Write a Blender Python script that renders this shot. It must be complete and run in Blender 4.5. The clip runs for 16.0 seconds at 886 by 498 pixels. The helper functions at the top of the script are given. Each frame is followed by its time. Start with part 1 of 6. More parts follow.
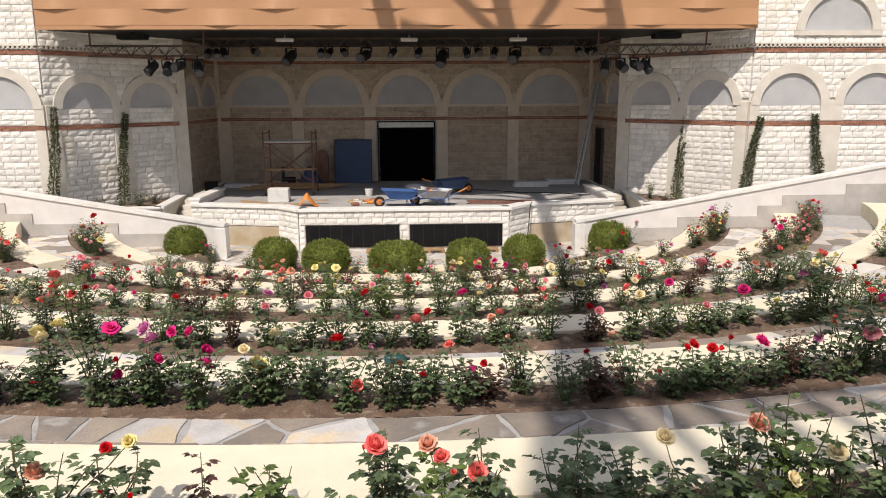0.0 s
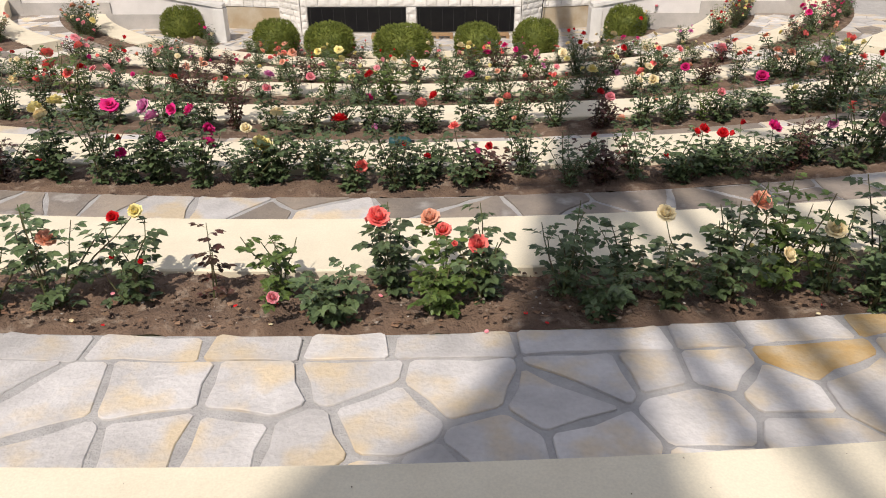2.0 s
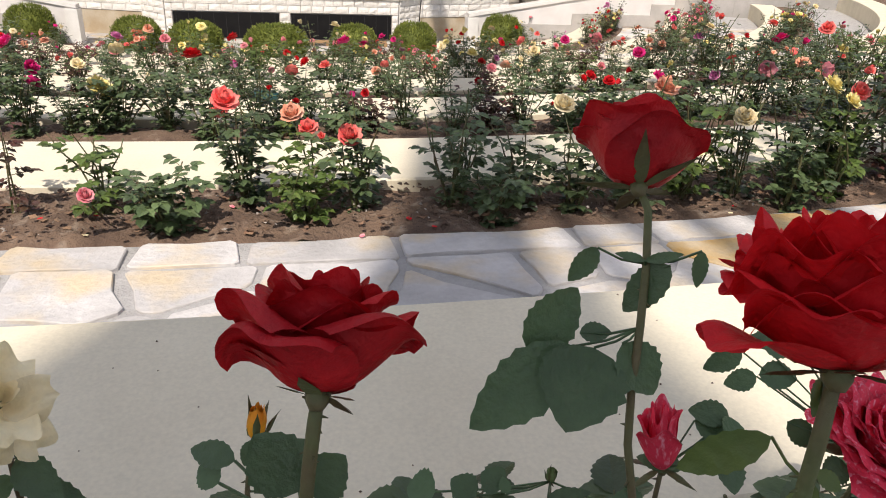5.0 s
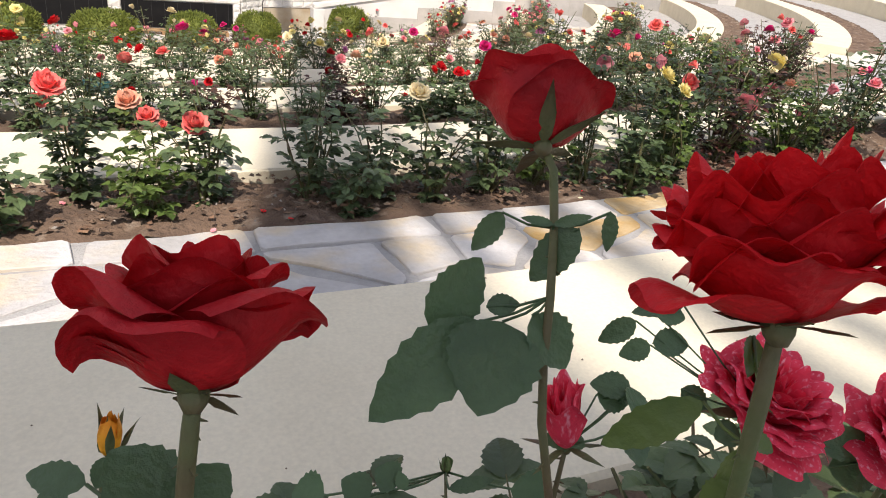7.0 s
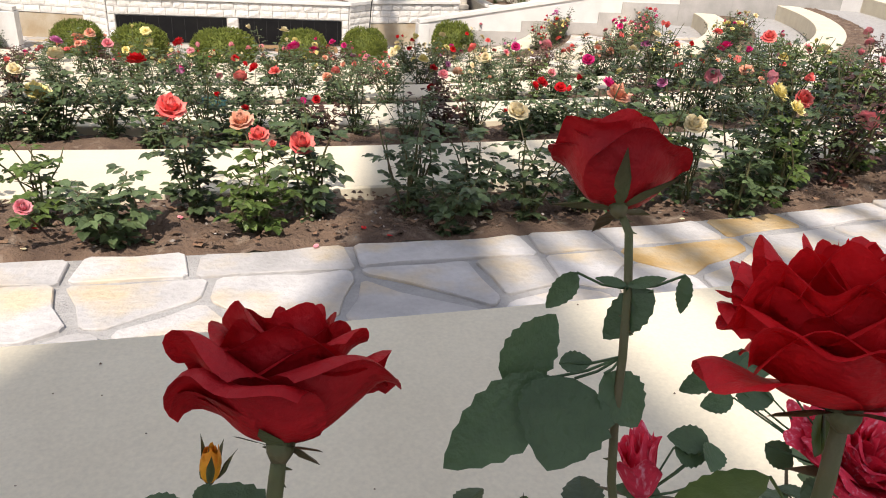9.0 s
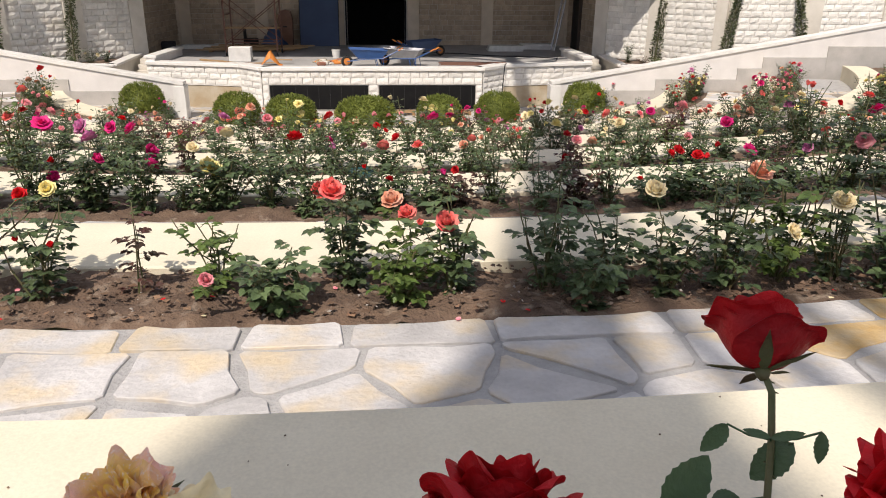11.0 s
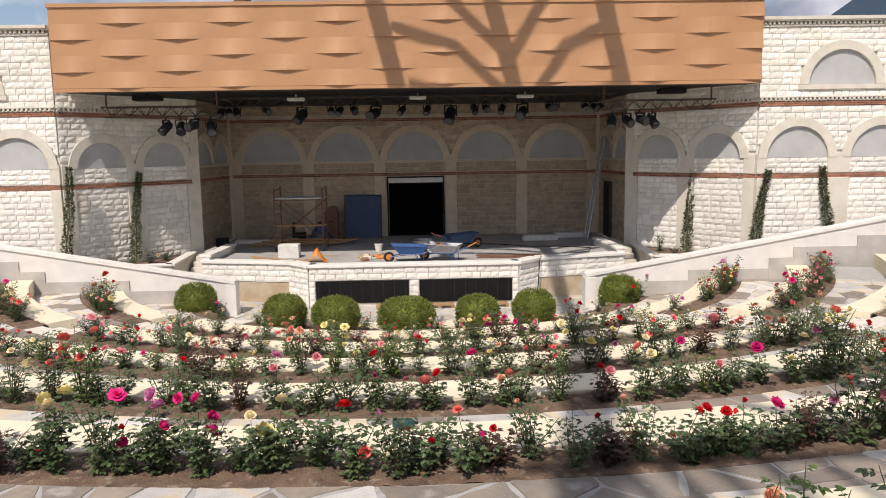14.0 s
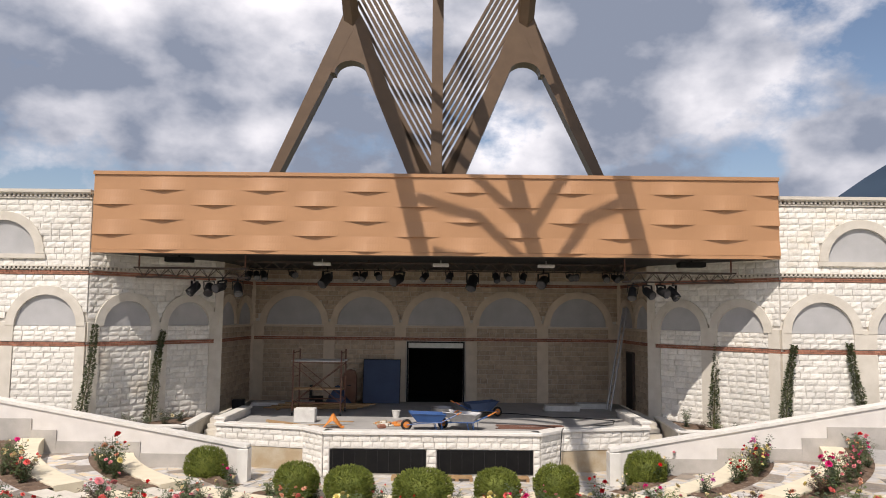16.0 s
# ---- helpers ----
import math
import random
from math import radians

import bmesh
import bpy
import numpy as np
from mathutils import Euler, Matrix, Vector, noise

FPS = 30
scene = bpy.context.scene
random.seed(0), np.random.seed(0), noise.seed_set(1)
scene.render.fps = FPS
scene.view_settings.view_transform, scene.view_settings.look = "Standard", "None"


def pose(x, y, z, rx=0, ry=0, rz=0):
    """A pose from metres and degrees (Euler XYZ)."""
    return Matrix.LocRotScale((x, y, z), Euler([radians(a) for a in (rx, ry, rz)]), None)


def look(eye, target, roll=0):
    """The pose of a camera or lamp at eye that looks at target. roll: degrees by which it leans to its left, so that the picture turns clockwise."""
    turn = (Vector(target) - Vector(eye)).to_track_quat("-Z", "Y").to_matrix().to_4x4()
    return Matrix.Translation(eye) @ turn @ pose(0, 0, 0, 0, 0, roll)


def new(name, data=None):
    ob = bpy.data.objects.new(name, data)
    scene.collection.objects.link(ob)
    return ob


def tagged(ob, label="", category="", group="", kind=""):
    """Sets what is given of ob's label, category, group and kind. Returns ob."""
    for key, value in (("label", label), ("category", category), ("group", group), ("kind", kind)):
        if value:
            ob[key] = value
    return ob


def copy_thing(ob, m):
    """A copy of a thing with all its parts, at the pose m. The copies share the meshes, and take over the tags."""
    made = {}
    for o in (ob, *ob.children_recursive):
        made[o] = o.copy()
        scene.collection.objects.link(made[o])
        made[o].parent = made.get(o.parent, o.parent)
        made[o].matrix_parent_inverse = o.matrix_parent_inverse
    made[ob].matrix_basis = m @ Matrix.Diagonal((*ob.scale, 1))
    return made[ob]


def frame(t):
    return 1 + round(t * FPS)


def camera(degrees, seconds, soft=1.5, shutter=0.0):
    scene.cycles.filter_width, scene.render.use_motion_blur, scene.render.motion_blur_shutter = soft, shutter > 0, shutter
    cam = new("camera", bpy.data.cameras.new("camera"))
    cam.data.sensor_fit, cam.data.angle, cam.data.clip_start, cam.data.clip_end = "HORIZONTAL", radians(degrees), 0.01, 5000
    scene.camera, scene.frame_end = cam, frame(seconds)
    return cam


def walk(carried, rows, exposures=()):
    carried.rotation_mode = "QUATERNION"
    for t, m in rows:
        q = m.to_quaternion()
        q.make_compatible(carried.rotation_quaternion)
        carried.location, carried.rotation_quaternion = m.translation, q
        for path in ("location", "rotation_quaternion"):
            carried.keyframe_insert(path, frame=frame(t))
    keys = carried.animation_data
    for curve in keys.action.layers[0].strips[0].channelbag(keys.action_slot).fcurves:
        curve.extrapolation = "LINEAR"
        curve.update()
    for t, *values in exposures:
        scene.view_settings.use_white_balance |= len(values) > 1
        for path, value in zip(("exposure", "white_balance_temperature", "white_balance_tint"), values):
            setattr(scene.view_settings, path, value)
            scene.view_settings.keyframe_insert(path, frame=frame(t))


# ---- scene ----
cam = camera(62.4, 16.0, soft=1.0)
PATH = [
    (0, (0.458, 0.573, 2.197), (0.531, 2.529, 1.787), -0.3),
    (0.5, (0.456, 0.588, 2.183), (0.517, 2.51, 1.632), 0.2),
    (1, (0.463, 0.603, 2.159), (0.512, 2.492, 1.505), 0.8),
    (1.5, (0.477, 0.598, 2.115), (0.524, 2.44, 1.338), -0.1),
    (2, (0.486, 0.616, 2.079), (0.531, 2.382, 1.142), 0.1),
    (2.5, (0.496, 0.655, 1.994), (0.488, 2.335, 0.91), 0.0),
    (3, (0.512, 0.751, 1.817), (0.474, 2.418, 0.713), -1.1),
    (3.5, (0.516, 0.839, 1.552), (0.568, 2.601, 0.609), 0.8),
    (4, (0.539, 0.842, 1.413), (0.7, 2.651, 0.574), 0.7),
    (4.2, (0.543, 0.851, 1.357), (0.752, 2.664, 0.54), 1.1),
    (4.5, (0.545, 0.862, 1.337), (0.819, 2.658, 0.502), 1.7),
    (5, (0.564, 0.884, 1.265), (0.923, 2.656, 0.41), 2.9),
    (5.2, (0.561, 0.904, 1.271), (0.972, 2.658, 0.403), 3.6),
    (7.3, (0.552, 0.936, 1.22), (1.303, 2.596, 0.381), 6.2),
    (7.5, (0.556, 0.931, 1.222), (1.302, 2.593, 0.393), 6.25),
    (8, (0.57, 0.925, 1.231), (1.298, 2.602, 0.419), 6.1),
    (8.5, (0.576, 0.92, 1.24), (1.22, 2.625, 0.417), 5.6),
    (9, (0.56, 0.924, 1.262), (1.045, 2.675, 0.428), 3.9),
    (9.2, (0.556, 0.922, 1.271), (0.999, 2.678, 0.421), 2.9),
    (11.3, (0.482, 0.829, 1.418), (0.601, 2.713, 0.757), 0.4),
    (11.5, (0.478, 0.85, 1.438), (0.584, 2.746, 0.811), 0.1),
    (12, (0.473, 0.833, 1.582), (0.538, 2.751, 1.02), -0.7),
    (12.5, (0.454, 0.842, 1.839), (0.471, 2.752, 1.245), -0.5),
    (13, (0.461, 0.778, 2.077), (0.47, 2.717, 1.589), -0.5),
    (13.5, (0.473, 0.71, 2.197), (0.5, 2.673, 1.815), 0.1),
    (14, (0.485, 0.595, 2.292), (0.532, 2.576, 2.022), -0.9),
    (14.5, (0.456, 0.615, 2.32), (0.5, 2.61, 2.18), 0.3),
    (15, (0.462, 0.548, 2.337), (0.485, 2.548, 2.323), 0.5),
    (15.5, (0.43, 0.589, 2.391), (0.415, 2.588, 2.47), 0.6),
    (16, (0.428, 0.583, 2.4), (0.424, 2.575, 2.574), 0.6),
]
walk(cam, [(t, look(eye, target, roll)) for t, eye, target, roll in PATH], [(0, 0.0, 6800, 15), (2, -0.1, 6800, 15), (3, -0.14, 6800, 15), (4, 0.0, 6800, 15), (5, 0.16, 6800, 15), (7.5, 0.38, 6800, 15), (9, 0.28, 6800, 15), (11.5, 0.0, 6800, 15), (14, 0.0, 6800, 15), (16, -0.07, 6800, 15)])

# ---- world, sun ----
SUN_WAY = Vector((0.4, 1.0, -1.42))
world = bpy.data.worlds.new("sky")
scene.world = world
world.use_nodes = True
wn, wl = world.node_tree.nodes, world.node_tree.links
wn.clear()
w_out, w_bg = wn.new("ShaderNodeOutputWorld"), wn.new("ShaderNodeBackground")
w_sky = wn.new("ShaderNodeTexSky")
w_sky.sky_type, w_sky.sun_disc = "NISHITA", False
w_sky.sun_elevation, w_sky.sun_rotation = radians(53), radians(201.8)
w_co, w_map = wn.new("ShaderNodeTexCoord"), wn.new("ShaderNodeMapping")
w_map.inputs["Scale"].default_value = (1.1, 1.1, 1.7)
w_map.inputs["Location"].default_value = (0.35, 0.2, 0.1)
w_n1, w_n2 = wn.new("ShaderNodeTexNoise"), wn.new("ShaderNodeTexNoise")
w_n1.inputs["Scale"].default_value, w_n1.inputs["Detail"].default_value, w_n1.inputs["Roughness"].default_value = 2.7, 10, 0.58
w_n2.inputs["Scale"].default_value, w_n2.inputs["Detail"].default_value = 4.2, 9
w_r1, w_r2 = wn.new("ShaderNodeValToRGB"), wn.new("ShaderNodeValToRGB")
w_r1.color_ramp.elements[0].position, w_r1.color_ramp.elements[1].position = 0.42, 0.5
w_r2.color_ramp.elements[0].position, w_r2.color_ramp.elements[1].position = 0.42, 0.66
w_r2.color_ramp.elements[0].color, w_r2.color_ramp.elements[1].color = (0.27, 0.325, 0.43, 1), (1.1, 1.12, 1.18, 1)
w_scale = wn.new("ShaderNodeVectorMath")
w_scale.operation = "SCALE"
w_scale.inputs["Scale"].default_value = 0.115
w_mix = wn.new("ShaderNodeMixRGB")
wl.new(w_co.outputs["Generated"], w_map.inputs["Vector"])
wl.new(w_map.outputs["Vector"], w_n1.inputs["Vector"])
wl.new(w_map.outputs["Vector"], w_n2.inputs["Vector"])
wl.new(w_n1.outputs["Fac"], w_r1.inputs["Fac"])
wl.new(w_n2.outputs["Fac"], w_r2.inputs["Fac"])
wl.new(w_sky.outputs["Color"], w_scale.inputs[0])
wl.new(w_r1.outputs["Color"], w_mix.inputs["Fac"])
wl.new(w_scale.outputs["Vector"], w_mix.inputs["Color1"])
wl.new(w_r2.outputs["Color"], w_mix.inputs["Color2"])
wl.new(w_mix.outputs["Color"], w_bg.inputs["Color"])
w_bg.inputs["Strength"].default_value = 1.0
wl.new(w_bg.outputs["Background"], w_out.inputs["Surface"])

sun = new("sun", bpy.data.lights.new("sun", "SUN"))
sun.data.energy, sun.data.angle, sun.data.color = 4.2, radians(0.53), (1.0, 0.95, 0.86)
sun.matrix_world = look((0, 0, 40), Vector((0, 0, 40)) + SUN_WAY)


# ---- materials ----
def material(name, colour, other=None, scale=6.0, rough=0.7, bump=0.2, bump_scale=40.0, metal=0.0, island=0.0, objrand=0.0, spots=None, through_light=0.0, spec=0.5, detail=6, spot_scale=1.3, spot_at=0.58):
    """Two noises (patches and grain) mix colour with other; island and objrand vary the brightness piece by piece; spots: a third colour in patches."""
    m = bpy.data.materials.new(name)
    m.use_nodes = True
    n, l = m.node_tree.nodes, m.node_tree.links
    b = n["Principled BSDF"]
    b.inputs["Roughness"].default_value, b.inputs["Metallic"].default_value = rough, metal
    b.inputs["Specular IOR Level"].default_value = spec
    co = n.new("ShaderNodeTexCoord")
    big, fine = n.new("ShaderNodeTexNoise"), n.new("ShaderNodeTexNoise")
    big.inputs["Scale"].default_value, big.inputs["Detail"].default_value = scale, detail
    fine.inputs["Scale"].default_value, fine.inputs["Detail"].default_value = bump_scale, 5
    for t in (big, fine):
        l.new(co.outputs["Object"], t.inputs["Vector"])
    mix = n.new("ShaderNodeMixRGB")
    other = other or tuple(c * 0.82 for c in colour)
    mix.inputs["Color1"].default_value, mix.inputs["Color2"].default_value = (*colour, 1), (*other, 1)
    ramp = n.new("ShaderNodeValToRGB")
    ramp.color_ramp.elements[0].position, ramp.color_ramp.elements[1].position = 0.35, 0.68
    l.new(big.outputs["Fac"], ramp.inputs["Fac"])
    l.new(ramp.outputs["Color"], mix.inputs["Fac"])
    out = mix.outputs["Color"]
    if spots:
        sp, sr, sm = n.new("ShaderNodeTexNoise"), n.new("ShaderNodeValToRGB"), n.new("ShaderNodeMixRGB")
        sp.inputs["Scale"].default_value, sp.inputs["Detail"].default_value = spot_scale, 5
        sr.color_ramp.elements[0].position, sr.color_ramp.elements[1].position = spot_at, spot_at + 0.16
        l.new(co.outputs["Object"], sp.inputs["Vector"])
        l.new(sp.outputs["Fac"], sr.inputs["Fac"])
        l.new(sr.outputs["Color"], sm.inputs["Fac"])
        l.new(out, sm.inputs["Color1"])
        sm.inputs["Color2"].default_value = (*spots, 1)
        out = sm.outputs["Color"]
    hsv = n.new("ShaderNodeHueSaturation")
    grain = n.new("ShaderNodeMapRange")
    grain.inputs["To Min"].default_value, grain.inputs["To Max"].default_value = 0.86, 1.14
    l.new(fine.outputs["Fac"], grain.inputs["Value"])
    val = grain.outputs["Result"]
    for amount, node, socket in ((island, "ShaderNodeNewGeometry", "Random Per Island"), (objrand, "ShaderNodeObjectInfo", "Random")):
        if amount:
            g, r, mul = n.new(node), n.new("ShaderNodeMapRange"), n.new("ShaderNodeMath")
            r.inputs["To Min"].default_value, r.inputs["To Max"].default_value = 1 - amount, 1 + amount
            mul.operation = "MULTIPLY"
            l.new(g.outputs[socket], r.inputs["Value"])
            l.new(val, mul.inputs[0])
            l.new(r.outputs["Result"], mul.inputs[1])
            val = mul.outputs["Value"]
    l.new(val, hsv.inputs["Value"])
    l.new(out, hsv.inputs["Color"])
    l.new(hsv.outputs["Color"], b.inputs["Base Color"])
    if bump:
        bp = n.new("ShaderNodeBump")
        bp.inputs["Strength"].default_value, bp.inputs["Distance"].default_value = bump, 0.02
        l.new(fine.outputs["Fac"], bp.inputs["Height"])
        l.new(bp.outputs["Normal"], b.inputs["Normal"])
    if through_light:
        tr, ms = n.new("ShaderNodeBsdfTranslucent"), n.new("ShaderNodeMixShader")
        l.new(hsv.outputs["Color"], tr.inputs["Color"])
        ms.inputs["Fac"].default_value = through_light
        l.new(b.outputs["BSDF"], ms.inputs[1])
        l.new(tr.outputs["BSDF"], ms.inputs[2])
        l.new(ms.outputs["Shader"], n["Material Output"].inputs["Surface"])
    return m


M_CREAM = material("cream_cast_stone", (0.76, 0.69, 0.53), (0.69, 0.62, 0.47), 3.0, 0.75, 0.06, 120)
M_WHITE = material("white_render", (0.74, 0.71, 0.68), (0.66, 0.63, 0.6), 2.0, 0.8, 0.08, 60)
M_COPING = material("white_coping", (0.8, 0.78, 0.74), (0.7, 0.68, 0.64), 3.0, 0.6, 0.1, 50)
M_BLOCK = material("rough_limestone_block", (0.82, 0.8, 0.75), (0.72, 0.69, 0.63), 5.0, 0.9, 0.45, 18, island=0.1, objrand=0.1, spots=(0.6, 0.5, 0.36), spot_scale=0.5, spot_at=0.62)
# tan stone, its colour also darkened to deepen the shade under the roof
M_TANSHADE = material("tan_limestone_block", (0.52, 0.42, 0.31), (0.42, 0.33, 0.24), 5.0, 0.9, 0.4, 18, island=0.12, objrand=0.1)
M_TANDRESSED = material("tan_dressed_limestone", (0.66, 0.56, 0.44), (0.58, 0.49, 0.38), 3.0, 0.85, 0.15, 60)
M_SKIRT = material("grey_stone_skirting", (0.5, 0.47, 0.44), (0.4, 0.38, 0.35), 2.0, 0.85, 0.15, 40)
# true black of the stage panels, painted darkness inside the doorway
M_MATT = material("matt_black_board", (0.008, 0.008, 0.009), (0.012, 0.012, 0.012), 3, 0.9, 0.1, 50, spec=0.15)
M_MORTAR = material("pale_mortar", (0.68, 0.65, 0.6), (0.58, 0.55, 0.5), 6.0, 0.95, 0.4, 50)
M_DRESSED = material("dressed_limestone", (0.66, 0.62, 0.55), (0.58, 0.54, 0.47), 3.0, 0.85, 0.15, 60)
M_BRICK = material("red_brick", (0.36, 0.17, 0.11), (0.28, 0.12, 0.08), 8.0, 0.9, 0.4, 60, island=0.25)
M_PLASTER = material("grey_plaster", (0.47, 0.47, 0.475), (0.4, 0.4, 0.405), 1.5, 0.85, 0.1, 60)
M_PAVING = material("grey_flagstone", (0.57, 0.55, 0.535), (0.43, 0.415, 0.405), 4.0, 0.8, 0.4, 38, island=0.14, objrand=0.14, spots=(0.58, 0.48, 0.34), spot_scale=2.8, spot_at=0.48)
M_OCHRE = material("ochre_flagstone", (0.5, 0.32, 0.12), (0.52, 0.42, 0.28), 7.0, 0.75, 0.4, 40)
M_SLATE = material("brown_grey_flagstone", (0.31, 0.26, 0.21), (0.21, 0.185, 0.165), 3.0, 0.7, 0.5, 30, objrand=0.2, spots=(0.5, 0.47, 0.43), spot_scale=3.0, spot_at=0.62)
M_JOINT = material("grey_joint_mortar", (0.42, 0.41, 0.4), (0.34, 0.33, 0.32), 8.0, 0.95, 0.5, 70)
M_SOIL = material("brown_soil", (0.19, 0.125, 0.085), (0.1, 0.064, 0.045), 5.0, 1.0, 1.0, 45, spots=(0.32, 0.25, 0.19), spot_scale=9, spot_at=0.56)
M_FASCIA = material("copper_brown_cladding", (0.47, 0.255, 0.13), (0.43, 0.23, 0.115), 0.8, 0.5, 0.03, 80, island=0.05)
M_BRONZE = material("bronze_painted_steel", (0.14, 0.088, 0.052), (0.115, 0.072, 0.043), 2.0, 0.45, 0.04, 50)
M_BLACK = material("black_metal", (0.012, 0.012, 0.013), (0.02, 0.02, 0.02), 5, 0.6, 0.05, 50, spec=0.2)
M_DARKSTEEL = material("dark_truss_steel", (0.05, 0.04, 0.035), (0.08, 0.05, 0.035), 6, 0.6, 0.1, 50)
M_STAGE = material("grey_concrete_floor", (0.42, 0.41, 0.4), (0.33, 0.32, 0.31), 1.2, 0.85, 0.2, 30)
M_GROUND = material("dry_ground", (0.2, 0.2, 0.13), (0.13, 0.15, 0.08), 0.05, 1.0, 0.4, 3)
# the blue of distance haze is mixed into the hill colour
M_HILL = material("wooded_hill", (0.022, 0.042, 0.075), (0.03, 0.055, 0.09), 0.01, 1.0, 0.0, 1)
M_BROWNSTONE = material("tan_stone_panel", (0.4, 0.31, 0.2), (0.5, 0.44, 0.34), 2.0, 0.8, 0.2, 30)
M_WOOD = material("pale_pine_board", (0.42, 0.28, 0.14), (0.33, 0.2, 0.1), 3.0, 0.7, 0.3, 60)
M_RUST = material("rusty_painted_tube", (0.13, 0.05, 0.032), (0.18, 0.09, 0.06), 9.0, 0.7, 0.3, 60)
M_STEEL = material("galvanised_steel", (0.42, 0.42, 0.43), (0.34, 0.34, 0.35), 9.0, 0.45, 0.1, 60, metal=0.8)
M_BLUE = material("blue_painted_metal", (0.03, 0.09, 0.25), (0.04, 0.11, 0.3), 4.0, 0.4, 0.1, 40)
M_NAVY = material("navy_board", (0.025, 0.05, 0.12), (0.035, 0.07, 0.15), 1.5, 0.55, 0.05, 40)
M_ORANGE = material("orange_sheet", (0.7, 0.25, 0.05), (0.6, 0.2, 0.04), 4.0, 0.6, 0.2, 20)
M_RUBBER = material("black_rubber", (0.02, 0.02, 0.02), None, 8, 0.8, 0.2, 60)
M_STONEWHITE = material("white_stone_slab", (0.72, 0.71, 0.68), (0.6, 0.59, 0.56), 4, 0.7, 0.2, 40)
M_LEAF = material("rose_leaf", (0.1, 0.142, 0.06), (0.062, 0.096, 0.044), 12, 0.36, 0.2, 90, island=0.35, objrand=0.25, through_light=0.18)
M_LEAFNEAR = material("broad_rose_leaf", (0.08, 0.14, 0.06), (0.055, 0.105, 0.045), 20, 0.4, 0.25, 140, island=0.1, objrand=0.2, through_light=0.15)
M_YOUNG = material("young_rose_leaf", (0.12, 0.17, 0.04), (0.07, 0.12, 0.03), 12, 0.4, 0.2, 90, island=0.35, through_light=0.25)
M_REDLEAF = material("bronze_red_rose_leaf", (0.1, 0.035, 0.03), (0.06, 0.045, 0.025), 12, 0.42, 0.2, 90, island=0.35, through_light=0.18)
M_STEM = material("rose_stem", (0.09, 0.12, 0.04), (0.12, 0.08, 0.04), 14, 0.6, 0.2, 90)
M_CONIFER = material("globe_conifer", (0.17, 0.2, 0.03), (0.1, 0.13, 0.02), 6, 0.75, 0.2, 60, island=0.4, through_light=0.1)
M_CYPRESS = material("climber_leaf", (0.055, 0.08, 0.028), (0.075, 0.075, 0.032), 8, 0.7, 0.2, 60, island=0.4)


# ---- mesh helpers ----
CX, CY = 0.08, 28.3


def polar(r, a, z=0.0):
    """A point of the theatre: r from its centre, a (radians) from the line to the camera's side, positive to the right."""
    return Vector((CX + r * math.sin(a), CY - r * math.cos(a), z))


def mesh_object(name, verts, faces, mat, parent=None, smooth=False, label="", kind="", category="", group=""):
    me = bpy.data.meshes.new(name)
    me.from_pydata([tuple(v) for v in verts], [], faces)
    me.materials.append(mat)
    if smooth:
        me.shade_smooth()
    ob = new(name, me)
    if parent is not None:
        ob.parent = parent
    return tagged(ob, label, category, group, kind)


def part(name, bm, mat, parent, label="", smooth=False):
    me = bpy.data.meshes.new(name)
    bm.to_mesh(me)
    bm.free()
    me.materials.append(mat)
    if smooth:
        me.shade_smooth()
    ob = new(name, me)
    ob.parent = parent
    return tagged(ob, label)


def share(name, me, parent, m=None):
    ob = new(name, me)
    ob.parent = parent
    if m is not None:
        ob.matrix_basis = m
    return ob


